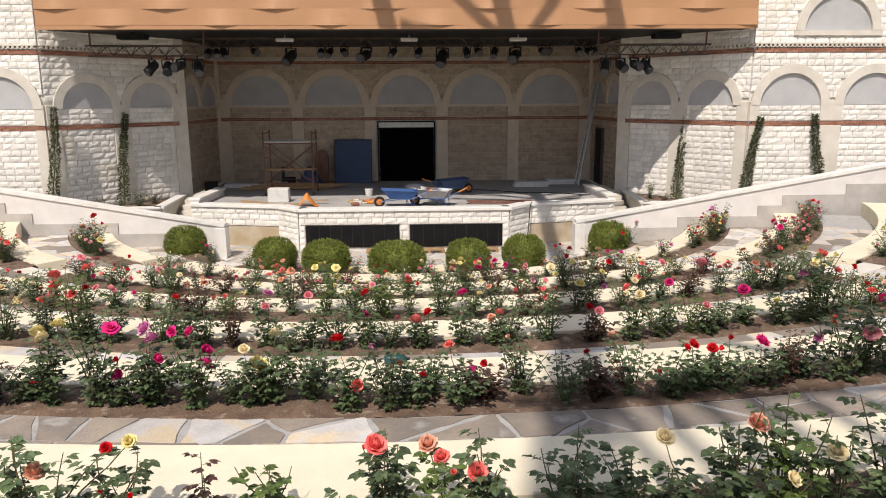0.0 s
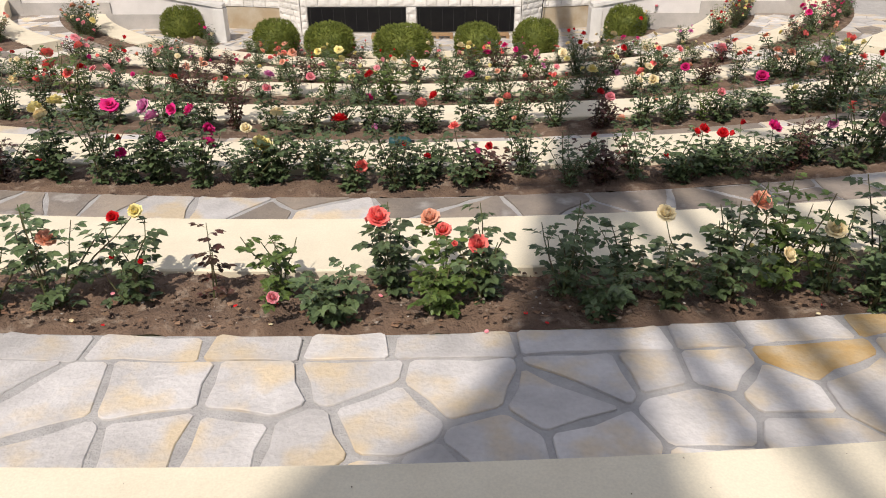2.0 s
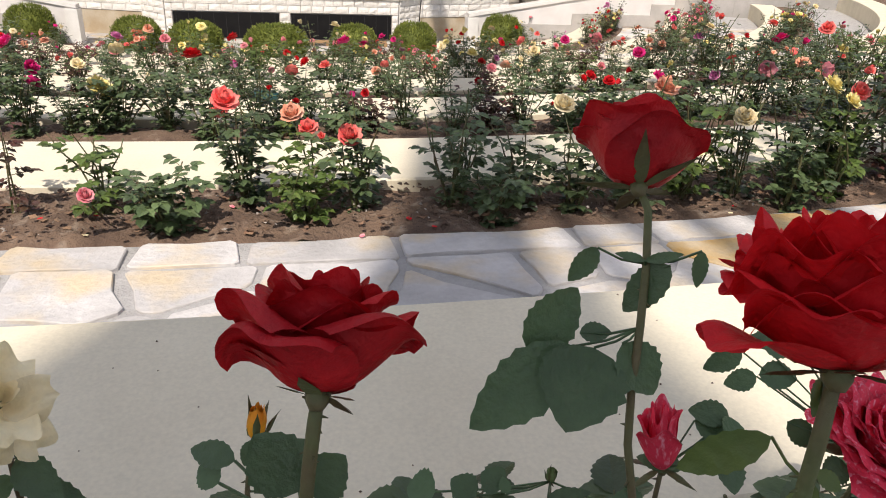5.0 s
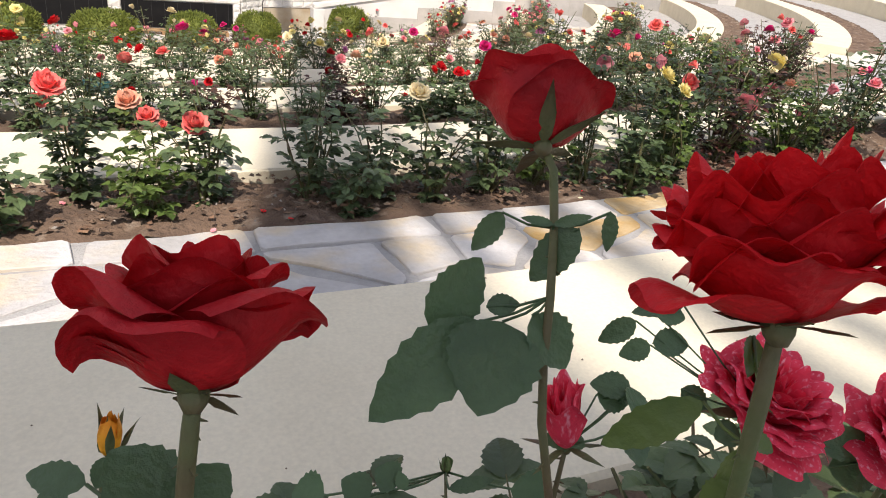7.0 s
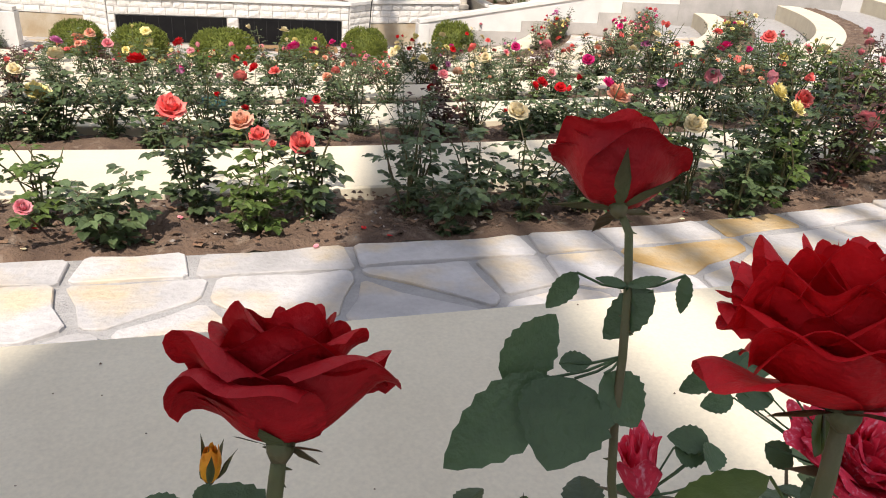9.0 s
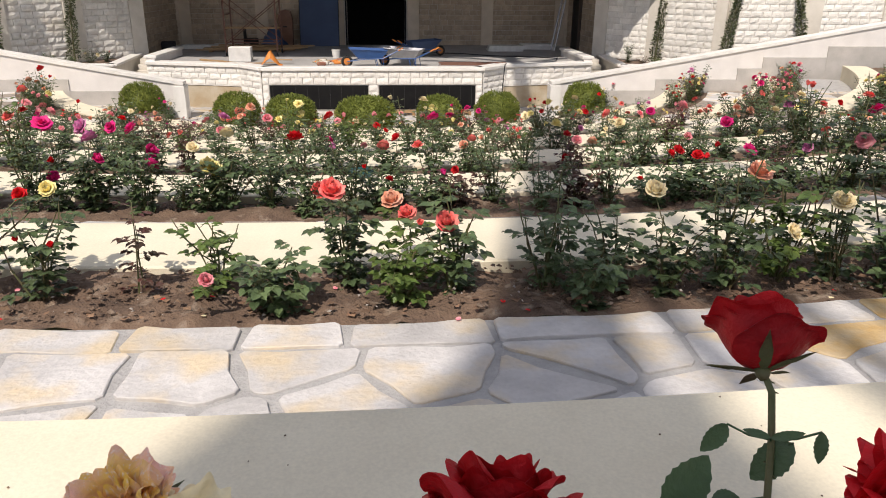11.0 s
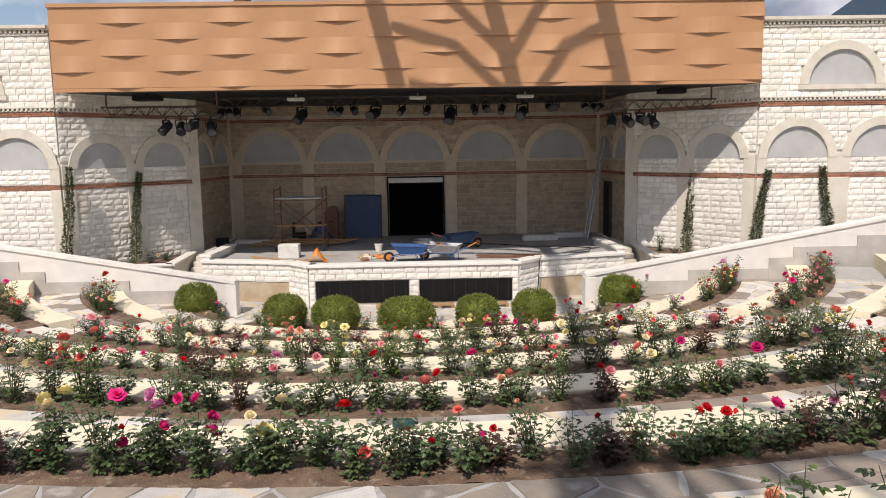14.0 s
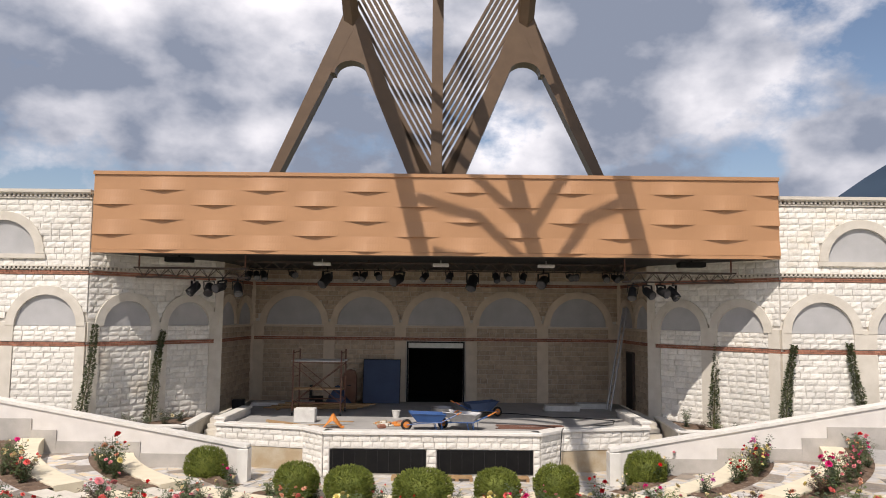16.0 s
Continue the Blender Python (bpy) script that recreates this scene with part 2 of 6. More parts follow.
class Soup:
    """Vertices and faces gathered for one mesh."""

    def __init__(self):
        self.v, self.f = [], []

    def add(self, verts, faces):
        n = len(self.v)
        self.v += [tuple(p) for p in verts]
        self.f += [tuple(i + n for i in f) for f in faces]

    def box(self, x0, x1, y0, y1, z0, z1, m=None, chamfer=0.0):
        c = chamfer
        if c:
            pts = [(x0 + c, y0 + c, z0), (x1 - c, y0 + c, z0), (x1 - c, y1 - c, z0), (x0 + c, y1 - c, z0), (x0, y0, z0 + c), (x1, y0, z0 + c), (x1, y1, z0 + c), (x0, y1, z0 + c),
                   (x0, y0, z1 - c), (x1, y0, z1 - c), (x1, y1, z1 - c), (x0, y1, z1 - c), (x0 + c, y0 + c, z1), (x1 - c, y0 + c, z1), (x1 - c, y1 - c, z1), (x0 + c, y1 - c, z1)]
            faces = [(3, 2, 1, 0), (12, 13, 14, 15)] + [(b + i, b + (i + 1) % 4, b + 4 + (i + 1) % 4, b + 4 + i) for b in (0, 4, 8) for i in range(4)]
        else:
            pts = [(x0, y0, z0), (x1, y0, z0), (x1, y1, z0), (x0, y1, z0), (x0, y0, z1), (x1, y0, z1), (x1, y1, z1), (x0, y1, z1)]
            faces = [(3, 2, 1, 0), (4, 5, 6, 7), (0, 1, 5, 4), (1, 2, 6, 5), (2, 3, 7, 6), (3, 0, 4, 7)]
        pts = [Vector(p) for p in pts]
        self.add([m @ p for p in pts] if m is not None else pts, faces)
        return self

    def tube(self, points, radii, sides=6):
        pts = [Vector(p) for p in points]
        n0 = len(self.v)
        for i, p in enumerate(pts):
            way = (pts[min(i + 1, len(pts) - 1)] - pts[max(i - 1, 0)]).normalized()
            side = way.cross(Vector((0.31, 0.77, 0.56))).normalized()
            up = way.cross(side)
            r = radii[i] if isinstance(radii, (list, tuple)) else radii
            for s in range(sides):
                t = 2 * math.pi * s / sides
                self.v.append(tuple(p + (side * math.cos(t) + up * math.sin(t)) * r))
        for i in range(len(pts) - 1):
            for s in range(sides):
                a, b = n0 + i * sides + s, n0 + i * sides + (s + 1) % sides
                self.f.append((a, a + sides, b + sides, b))
        self.f.append(tuple(n0 + s for s in range(sides)))
        e = n0 + (len(pts) - 1) * sides
        self.f.append(tuple(e + s for s in reversed(range(sides))))
        return self

    def prism(self, poly, z0, z1, m=None):
        """A polygon (x, y) raised from z0 to z1."""
        n = len(poly)
        pts = [Vector((x, y, z0)) for x, y in poly] + [Vector((x, y, z1)) for x, y in poly]
        faces = [tuple(reversed(range(n))), tuple(range(n, 2 * n))] + [(i, (i + 1) % n, n + (i + 1) % n, n + i) for i in range(n)]
        self.add([m @ p for p in pts] if m is not None else pts, faces)
        return self

    def mesh(self, name, mat, smooth=False):
        me = bpy.data.meshes.new(name)
        me.from_pydata(self.v, [], self.f)
        me.materials.append(mat)
        if smooth:
            me.shade_smooth()
        return me

    def ob(self, name, mat, parent=None, smooth=False, label="", kind="", category="", group=""):
        ob = new(name, self.mesh(name, mat, smooth))
        if parent is not None:
            ob.parent = parent
        return tagged(ob, label, category, group, kind)


def holder(name, at=(0, 0, 0), label="", category="", group="", kind=""):
    ob = new(name)
    ob.location = at
    return tagged(ob, label, category, group, kind)


def sweep(soup, profile, a0, a1, step=0.35):
    """A closed profile of (r, z) swept about the theatre's centre from angle a0 to a1, with capped ends."""
    rm = profile[0][0]
    n = max(2, int(abs(a1 - a0) * rm / step))
    k, base = len(profile), len(soup.v)
    for i in range(n + 1):
        a = a0 + (a1 - a0) * i / n
        soup.v += [tuple(polar(r, a, z)) for r, z in profile]
    for i in range(n):
        for j in range(k):
            p, q = base + i * k + j, base + i * k + (j + 1) % k
            soup.f.append((p, q, q + k, p + k))
    soup.f.append(tuple(base + j for j in reversed(range(k))))
    soup.f.append(tuple(base + n * k + j for j in range(k)))
    return soup


# ---- terraces ----
def bench_r(k):
    return 26.0 - 2.62 * k


def tread_z(k):
    return -0.418 * k


def limit(r):
    """The angle at which a ring of radius r meets the side walls."""
    return min(math.acos(max(-1, min(1, 4.3 / r))), radians(72))


AISLE_L, AISLE_R = (radians(-39.0), radians(-33.0)), (radians(30.5), radians(36.5))
for k in range(-2, 8):
    R, z = bench_r(k), 0.447 + tread_z(k)
    prof = [(R, z - 0.52), (R, z - 0.012), (R + 0.012, z), (R + 0.67, z), (R + 0.68, z - 0.01), (R + 0.68, z - 0.52)]
    lim = limit(R + 0.7) - 0.01
    for a0, a1 in ((-lim, AISLE_L[0]), (AISLE_L[1], AISLE_R[0]), (AISLE_R[1], lim)):
        if k == 7 and a0 != AISLE_L[1]:
            continue
        sweep(Soup(), prof, a0, a1, 0.3).ob("curved_bench", M_CREAM, label="smooth cream cast-stone curved bench on its terrace", category="bench", group="curved terrace benches")
for k in range(-2, 7):
    R, z = bench_r(k), tread_z(k)
    lim = limit(R) - 0.004
    base = sweep(Soup(), [(R, z - 0.55), (R, z - 0.009), (R - 1.34, z - 0.009), (R - 1.34, z - 0.55)], -lim, lim, 0.3).ob("terrace_tread", M_JOINT, kind="structure", label="grey mortar bed of a crazy-paved terrace", category="pavement")
    # soil
    lim2 = limit(R - 1.94) - 0.01
    for a0, a1 in ((-lim2, AISLE_L[0]), (AISLE_L[1], AISLE_R[0]), (AISLE_R[1], lim2)):
        s = Soup()
        n, cols = max(2, int((a1 - a0) * R / (0.05 if k == 0 else 0.12))), 12 if k == 0 else 8
        for i in range(n + 1):
            a = a0 + (a1 - a0) * i / n
            for j in range(cols + 1):
                r = R - 1.335 - 0.605 * j / cols
                p = polar(r, a)
                s.v.append((p.x, p.y, z - 0.006 + 0.045 * noise.noise((p.x * 3, p.y * 3, k)) + 0.035 * noise.noise((p.x * 10, p.y * 10, k)) - 0.015 * (j in (0, cols))))
        for i in range(n):
            for j in range(cols):
                q = i * (cols + 1) + j
                s.f.append((q, q + cols + 1, q + cols + 2, q + 1))
        s.ob("soil_bed", M_SOIL, smooth=True, kind="stuff", label="bare brown soil of a rose bed", category="soil")
    # steps in the aisles down to the next tread
    for a0, a1 in (AISLE_L, AISLE_R):
        for i in range(3):
            r1 = R - 1.34 - 0.42 * i
            st = Soup()
            sweep(st, [(r1, z - 0.6), (r1, z - 0.105 * i), (r1 - 0.44, z - 0.105 * i), (r1 - 0.44, z - 0.6)], a0 + 0.002, a1 - 0.002, 0.4)
            st.ob("aisle_step", M_DRESSED, kind="structure", label="grey stone aisle step between the terraces", category="step")

# plaza and the ground out to the horizon
PLAZA = tread_z(7)
Soup().box(-1500, 1500, -1500, 3000, PLAZA - 1.5, PLAZA - 0.06).ob("ground", M_GROUND, kind="structure", label="dry grass ground round the theatre", category="ground")
s = Soup()
s.prism([polar(7.66, radians(a)).xy for a in range(-60, 61, 4)] + [(14, 27.8), (-14, 27.8)], PLAZA - 0.3, PLAZA - 0.02)
s.ob("plaza", M_JOINT, kind="structure", label="crazy-paved plaza before the stage", category="pavement")


def clip_poly(poly, nx, ny, d):
    out = []
    for i, p in enumerate(poly):
        q = poly[(i + 1) % len(poly)]
        sp, sq = p[0] * nx + p[1] * ny - d, q[0] * nx + q[1] * ny - d
        if sp <= 0:
            out.append(p)
        if (sp < 0 < sq) or (sq < 0 < sp):
            t = sp / (sp - sq)
            out.append((p[0] + (q[0] - p[0]) * t, p[1] + (q[1] - p[1]) * t))
    return out


def flags(u0, u1, v0, v1, du, dv, rng, gap=0.02, centres=()):
    """Irregular flagstones that fill a strip: shrunken Voronoi cells round the centres given and, elsewhere, of a jittered, staggered grid."""
    rows = max(1, round((v1 - v0) / dv))
    hv = (v1 - v0) / rows
    seeds = []
    for j in range(rows):
        u = u0 - du * rng.uniform(0.3, 1.6)
        while u < u1 + du * 1.5:
            seeds.append((u, v0 + (j + 0.5 + rng.uniform(-0.45, 0.45)) * hv))
            u += du * rng.uniform(0.55, 1.55)
    seeds = [c for c in seeds if not any(abs(c[0] - o[0]) < 0.24 and abs(c[1] - o[1]) < 0.24 for o in centres)] + list(centres)
    cells = []
    for c in seeds:
        if not (u0 - du < c[0] < u1 + du and v0 <= c[1] <= v1):
            continue
        poly = [(max(u0, c[0] - 3 * du), v0), (min(u1, c[0] + 3 * du), v0), (min(u1, c[0] + 3 * du), v1), (max(u0, c[0] - 3 * du), v1)]
        for o in seeds:
            if o is c or abs(o[0] - c[0]) > 3 * du or abs(o[1] - c[1]) > 3 * dv:
                continue
            nx, ny = o[0] - c[0], o[1] - c[1]
            ln = math.hypot(nx, ny)
            nx, ny = nx / ln, ny / ln
            poly = clip_poly(poly, nx, ny, (c[0] + o[0]) / 2 * nx + (c[1] + o[1]) / 2 * ny - gap * rng.uniform(0.3, 1.0))
            if len(poly) < 3:
                break
        if len(poly) >= 3:
            cells.append(poly)
    return cells


def rough_outline(poly, rng, size=0.022):
    """Breaks each long side of a flagstone into a slightly uneven line and rounds the corners off."""
    out = []
    n = len(poly)
    for i in range(n):
        p, q = Vector(poly[i]), Vector(poly[(i + 1) % n])
        ln = (q - p).length
        if ln < 0.03:
            out.append(tuple((p + q) / 2))
            continue
        c = min(0.02, ln * 0.2)
        way = (q - p) / ln
        nor = Vector((-way.y, way.x))
        k = max(1, int(ln / 0.14))
        for j in range(k + 1):
            d = c + (ln - 2 * c) * j / k
            out.append(tuple(p + way * d + nor * rng.uniform(0.0, size) * (0 < j < k)))
    return out


def flag_piece(poly, z0, z1, to_world, lip=0.004):
    """One stone: its outline, sides and slightly smaller top."""
    n = len(poly)
    c = Vector((sum(p[0] for p in poly) / n, sum(p[1] for p in poly) / n))
    low, mid, top = [], [], []
    for p in poly:
        v = Vector(p)
        w = v + (c - v).normalized() * lip
        low.append(to_world(v.x, v.y, z0))
        mid.append(to_world(v.x, v.y, z1 - lip))
        top.append(to_world(w.x, w.y, z1))
    faces = [(i, (i + 1) % n, n + (i + 1) % n, n + i) for i in range(n)] + [(n + i, n + (i + 1) % n, 2 * n + (i + 1) % n, 2 * n + i) for i in range(n)] + [tuple(range(2 * n, 3 * n))]
    return low + mid + top, faces


# ---- side walls with their copings and stepped skirtings ----
for sx, x0, x1, zt0, zt1 in ((-1, 5.75, 22.0, -1.9, 0.9), (1, 5.75, 22.0, -1.9, 0.9)):
    nm = "wall_west" if sx < 0 else "wall_east"
    w = Soup()
    w.add([(sx * x, y, z) for x, zt in ((x0, zt0), (x1, zt1)) for y in (24.0, 24.32) for z in (PLAZA - 0.1, zt)], [(0, 1, 3, 2), (4, 6, 7, 5), (0, 4, 5, 1), (2, 3, 7, 6), (1, 5, 7, 3), (0, 2, 6, 4)])
    wall = w.ob(nm, M_WHITE, kind="structure", label="white rendered sloping side wall of the theatre", category="wall")
    c = Soup()
    c.add([(sx * x, y, z) for x, zt in ((x0 - 0.06, zt0 - 0.01), (x1, zt1)) for y in (23.95, 24.37) for z in (zt + 0.003, zt + 0.1)], [(0, 1, 3, 2), (4, 6, 7, 5), (0, 4, 5, 1), (2, 3, 7, 6), (1, 5, 7, 3), (0, 2, 6, 4)])
    c.ob("coping", M_COPING, wall, label="white stone coping")
    Soup().box(min(sx * 5.66, sx * 6.0), max(sx * 5.66, sx * 6.0), 23.92, 24.4, PLAZA - 0.1, -1.92, None, 0.01).ob("end_pier", M_COPING, wall, label="white stone end pier")
    xs = [6.3, 9.05, 11.7, 12.5, 14.6, 16.6, 18.6, 21]
    for i in range(7):
        Soup().box(min(sx * xs[i], sx * xs[i + 1]), max(sx * xs[i], sx * xs[i + 1]) - 0.004, 23.955, 23.998, PLAZA - 0.1, -2.08 + 0.345 * i).ob("skirting", M_SKIRT, wall, label="grey stone skirting")


# ---- stage building ----
STAGE = -1.6
BRICK_LOW, BRICK_HIGH, TOP = 1.14, 3.58, 6.45


def wall_frame(p0, p1):
    """Wall coordinates: u along the wall from p0 to p1, v outwards to its right-hand side seen from above, w up."""
    u = Vector((p1[0] - p0[0], p1[1] - p0[1], 0)).normalized()
    v = Vector((u.y, -u.x, 0))
    return Matrix(((u.x, v.x, 0, p0[0]), (u.y, v.y, 0, p0[1]), (0, 0, 1, 0), (0, 0, 0, 1)))


def arch_ring(soup, m, cu, sill, r0, r1, v0, v1, rise=1.0, seg=18, stilt=0.0):
    """Voussoirs of an arch: a ring from r0 to r1 that stands from v0 to v1."""
    base = len(soup.v)
    for i in range(seg + 1):
        t = math.pi * i / seg
        for r, v in ((r0, v0), (r1, v0), (r1, v1), (r0, v1)):
            soup.v.append(tuple(m @ Vector((cu - r * math.cos(t), v, sill + stilt + r * math.sin(t) * rise))))
    for i in range(seg):
        for j in range(4):
            p, q = base + i * 4 + j, base + i * 4 + (j + 1) % 4
            soup.f.append((p, q, q + 4, p + 4))
    soup.f += [(base, base + 3, base + 2, base + 1), tuple(base + seg * 4 + j for j in range(4))]


def in_arch(u, w, arches, grow=0.0):
    for cu, sill, r1, _ in arches:
        if w > sill - 0.02 and (u - cu) ** 2 + max(0, w - sill) ** 2 < (r1 + grow) ** 2:
            return True
    return False


BLOCKS = []


def block_mesh(variant):
    """A rough-faced block, one unit long, one high, its face quarried uneven."""
    rng = random.Random(variant)
    s = Soup()
    nx, nz = 4, 3
    for j in range(nz + 1):
        for i in range(nx + 1):
            edge = i in (0, nx) or j in (0, nz)
            s.v.append((i / nx, 0.0 if edge else rng.uniform(0.35, 1.0), j / nz))
    for j in range(nz):
        for i in range(nx):
            q = j * (nx + 1) + i
            s.f.append((q, q + 1, q + nx + 2, q + nx + 1))
    n = len(s.v)
    s.v += [(0, -1, 0), (1, -1, 0), (1, -1, 1), (0, -1, 1)]
    c = (0, nx, (nx + 1) * (nz + 1) - 1, (nx + 1) * nz)
    rim = [[i for i in range(nx + 1)], [j * (nx + 1) + nx for j in range(nz + 1)], [nz * (nx + 1) + i for i in reversed(range(nx + 1))], [j * (nx + 1) for j in reversed(range(nz + 1))]]
    for a in range(4):
        s.f.append(tuple(reversed(rim[a])) + (n + a, n + (a + 1) % 4))
    return s


BLOCK_SOUPS = [block_mesh(v) for v in range(8)]
BLOCK_MESHES = [s.mesh("block", M_BLOCK) for s in BLOCK_SOUPS]
STONE = [M_BLOCK, M_DRESSED]


def blockwork(m, u0, u1, w0, w1, arches, wall, rng, single=False, course=0.205, skip=()):
    """Courses of rough blocks between u0 and u1; as separate pieces or as one part."""
    soup = Soup()
    rows = max(1, round((w1 - w0) / course))
    h = (w1 - w0) / rows
    for j in range(rows):
        w = w0 + j * h
        u = u0 - (0.0 if j % 2 else rng.uniform(0.1, 0.25))
        while u < u1 - 0.03:
            ln = rng.uniform(0.26, 0.48)
            a, b = max(u, u0), min(u + ln, u1)
            if u1 - b < 0.12:
                b = u1
            u = b if b == u1 else u + ln
            cu, cw = (a + b) / 2, w + h / 2
            if b - a < 0.06 or any(in_arch(x, y, arches) for x, y in ((a, w + h), (b, w + h), (cu, cw), (a, cw), (b, cw))):
                if b - a < 0.06 or in_arch(cu, cw, arches, -0.1):
                    continue
            if any(s[0] < cu < s[1] and s[2] < cw < s[3] for s in skip):
                continue
            mm = m @ Matrix.Translation((a + 0.006, 0.045 + rng.uniform(0, 0.01), w + 0.006)) @ Matrix.Diagonal((b - a - 0.012, 0.024, h - 0.012, 1))
            v = rng.randrange(8)
            if single:
                share("block", BLOCK_MESHES[v], wall, mm)
            else:
                soup.add([mm @ Vector(p) for p in BLOCK_SOUPS[v].v], BLOCK_SOUPS[v].f)
    if soup.v:
        soup.ob("blockwork", STONE[0], wall, kind="stuff")


def brick_band(m, u0, u1, w0, wall, rows=2):
    s = Soup()
    for j in range(rows):
        u = u0 + (0.1 if j % 2 else 0)
        while u < u1 - 0.04:
            s.box(u, min(u + 0.205, u1), -0.02, 0.075, w0 + j * 0.072, w0 + j * 0.072 + 0.062, m)
            u += 0.216
    s.ob("brick_band", M_BRICK, wall, kind="stuff")


def dentil_band(m, u0, u1, w0, wall, mat, size=0.075, pitch=0.15, proud=0.13):
    s = Soup()
    u = u0 + 0.03
    while u < u1 - size:
        s.box(u, u + size, -0.02, proud, w0, w0 + size, m)
        u += pitch
    s.ob("dentil_course", mat, wall, kind="stuff")


def facade(name, p0, p1, arches, piers, z0=STAGE - 0.05, z1=TOP, upper=(), seed=1, thick=0.5, single=False, door=None, label="rough limestone wall with blind arches", extend=0.0):
    """A wall between two points of the plan: arches are (centre, sill, radius, rise), piers the centres of smooth pilasters."""
    m = wall_frame(p0, p1)
    ln = (Vector(p1) - Vector(p0)).length
    rng = random.Random(seed)
    s = Soup()
    if door:
        s.box(0, door[0], -thick, 0, z0, z1, m)
        s.box(door[1], ln, -thick, 0, z0, z1, m)
        s.box(door[0], door[1], -thick, 0, door[2], z1, m)
    else:
        s.box(-extend, ln, -thick, 0, z0, z1, m)
    wall = s.ob(name, M_MORTAR, kind="structure", label=label, category="wall")
    allarch = [(cu, sill, r + 0.3, 1.0) for cu, sill, r, _ in list(arches) + list(upper)]
    skip = [(pu - pw / 2, pu + pw / 2, -9, BRICK_HIGH) for pu, pw in piers]
    if door:
        skip.append((door[0] - 0.25, door[1] + 0.25, -9, door[2] + 0.05))
    # bays between the pilasters, below the low brick band
    edges = [0.0] + [e for pu, pw in piers for e in (pu - pw / 2, pu + pw / 2)] + [ln]
    bays = [(max(edges[i], 0), min(edges[i + 1], ln)) for i in range(0, len(edges), 2) if edges[i + 1] - edges[i] > 0.1]
    for a, b in bays:
        if door and a - 0.3 < door[0] and b + 0.3 > door[1]:
            continue
        blockwork(m, a, b, z0 + 0.05, BRICK_LOW - 0.01, (), wall, rng, single, skip=skip)
    blockwork(m, 0, ln, BRICK_LOW + 0.16, 1.72 if z1 < 5 else 1.82, (), wall, rng, False)
    blockwork(m, 0, ln, 1.86, BRICK_HIGH - 0.02, allarch, wall, rng, False, skip=[(pu - pw / 2, pu + pw / 2, 1.8, 2.0) for pu, pw in piers])
    blockwork(m, 0, ln, BRICK_HIGH + 0.28, z1 - 0.28 if z1 > 5 else z1, allarch, wall, rng, False)
    brick_band(m, 0, ln, BRICK_LOW, wall)
    brick_band(m, 0, ln, BRICK_HIGH, wall)
    s = Soup().box(0, ln, -0.01, 0.1, BRICK_HIGH + 0.16, BRICK_HIGH + 0.19, m).box(0, ln, -0.01, 0.14, BRICK_HIGH + 0.262, BRICK_HIGH + 0.3, m)
    s.ob("string_course", M_DRESSED, wall, label="smooth limestone string course")
    dentil_band(m, 0, ln, BRICK_HIGH + 0.19, wall, M_DRESSED)
    if z1 > 5:
        s = Soup().box(0, ln, -thick, 0.1, z1 - 0.27, z1 - 0.2, m).box(0, ln, -thick, 0.16, z1 - 0.11, z1 - 0.06, m).box(0, ln, -thick, 0.22, z1 - 0.058, z1 + 0.05, m)
        s.ob("cornice", M_DRESSED, wall, label="moulded limestone cornice")
        dentil_band(m, 0, ln, z1 - 0.195, wall, M_DRESSED, 0.08, 0.15, 0.14)
    for pu, pw in piers:
        if door is None or not door[0] - 0.3 < pu < door[1] + 0.3:
            Soup().box(pu - pw / 2, pu + pw / 2, -0.01, 0.1, z0, BRICK_LOW - 0.004, m, 0.012).ob("pilaster", STONE[1], wall, label="smooth limestone pilaster")
            Soup().box(pu - pw / 2, pu + pw / 2, -0.01, 0.1, BRICK_LOW + 0.15, 1.96, m, 0.012).ob("pilaster", STONE[1], wall)
    if z1 < 5:
        Soup().box(0, ln, -0.01, 0.105, 1.725, 1.795, m).ob("sill_course", STONE[1], wall, label="smooth limestone sill course")
    for cu, sill, r, rise in list(arches) + list(upper):
        s = Soup()
        arch_ring(s, m, cu, sill, r, r + 0.3, -0.01, 0.115)
        s.ob("archivolt", STONE[1], wall, label="smooth limestone arch surround")
        s = Soup()
        pts = [(cu - (r + 0.01) * math.cos(math.pi * i / 24), sill + (r + 0.01) * math.sin(math.pi * i / 24)) for i in range(25)]
        n = len(pts)
        s.add([m @ Vector((u, 0.012, w)) for u, w in pts] + [m @ Vector((u, -0.01, w)) for u, w in pts], [tuple(range(n))] + [(i, n + i, n + i + 1, i + 1) for i in range(n - 1)])
        s.ob("arch_infill", M_PLASTER, wall, label="grey plastered blind arch")
        if (cu, sill, r, rise) in upper:
            Soup().box(cu - r - 0.35, cu + r + 0.35, -0.01, 0.13, sill - 0.16, sill - 0.01, m).ob("sill_course", M_DRESSED, wall)
    return wall


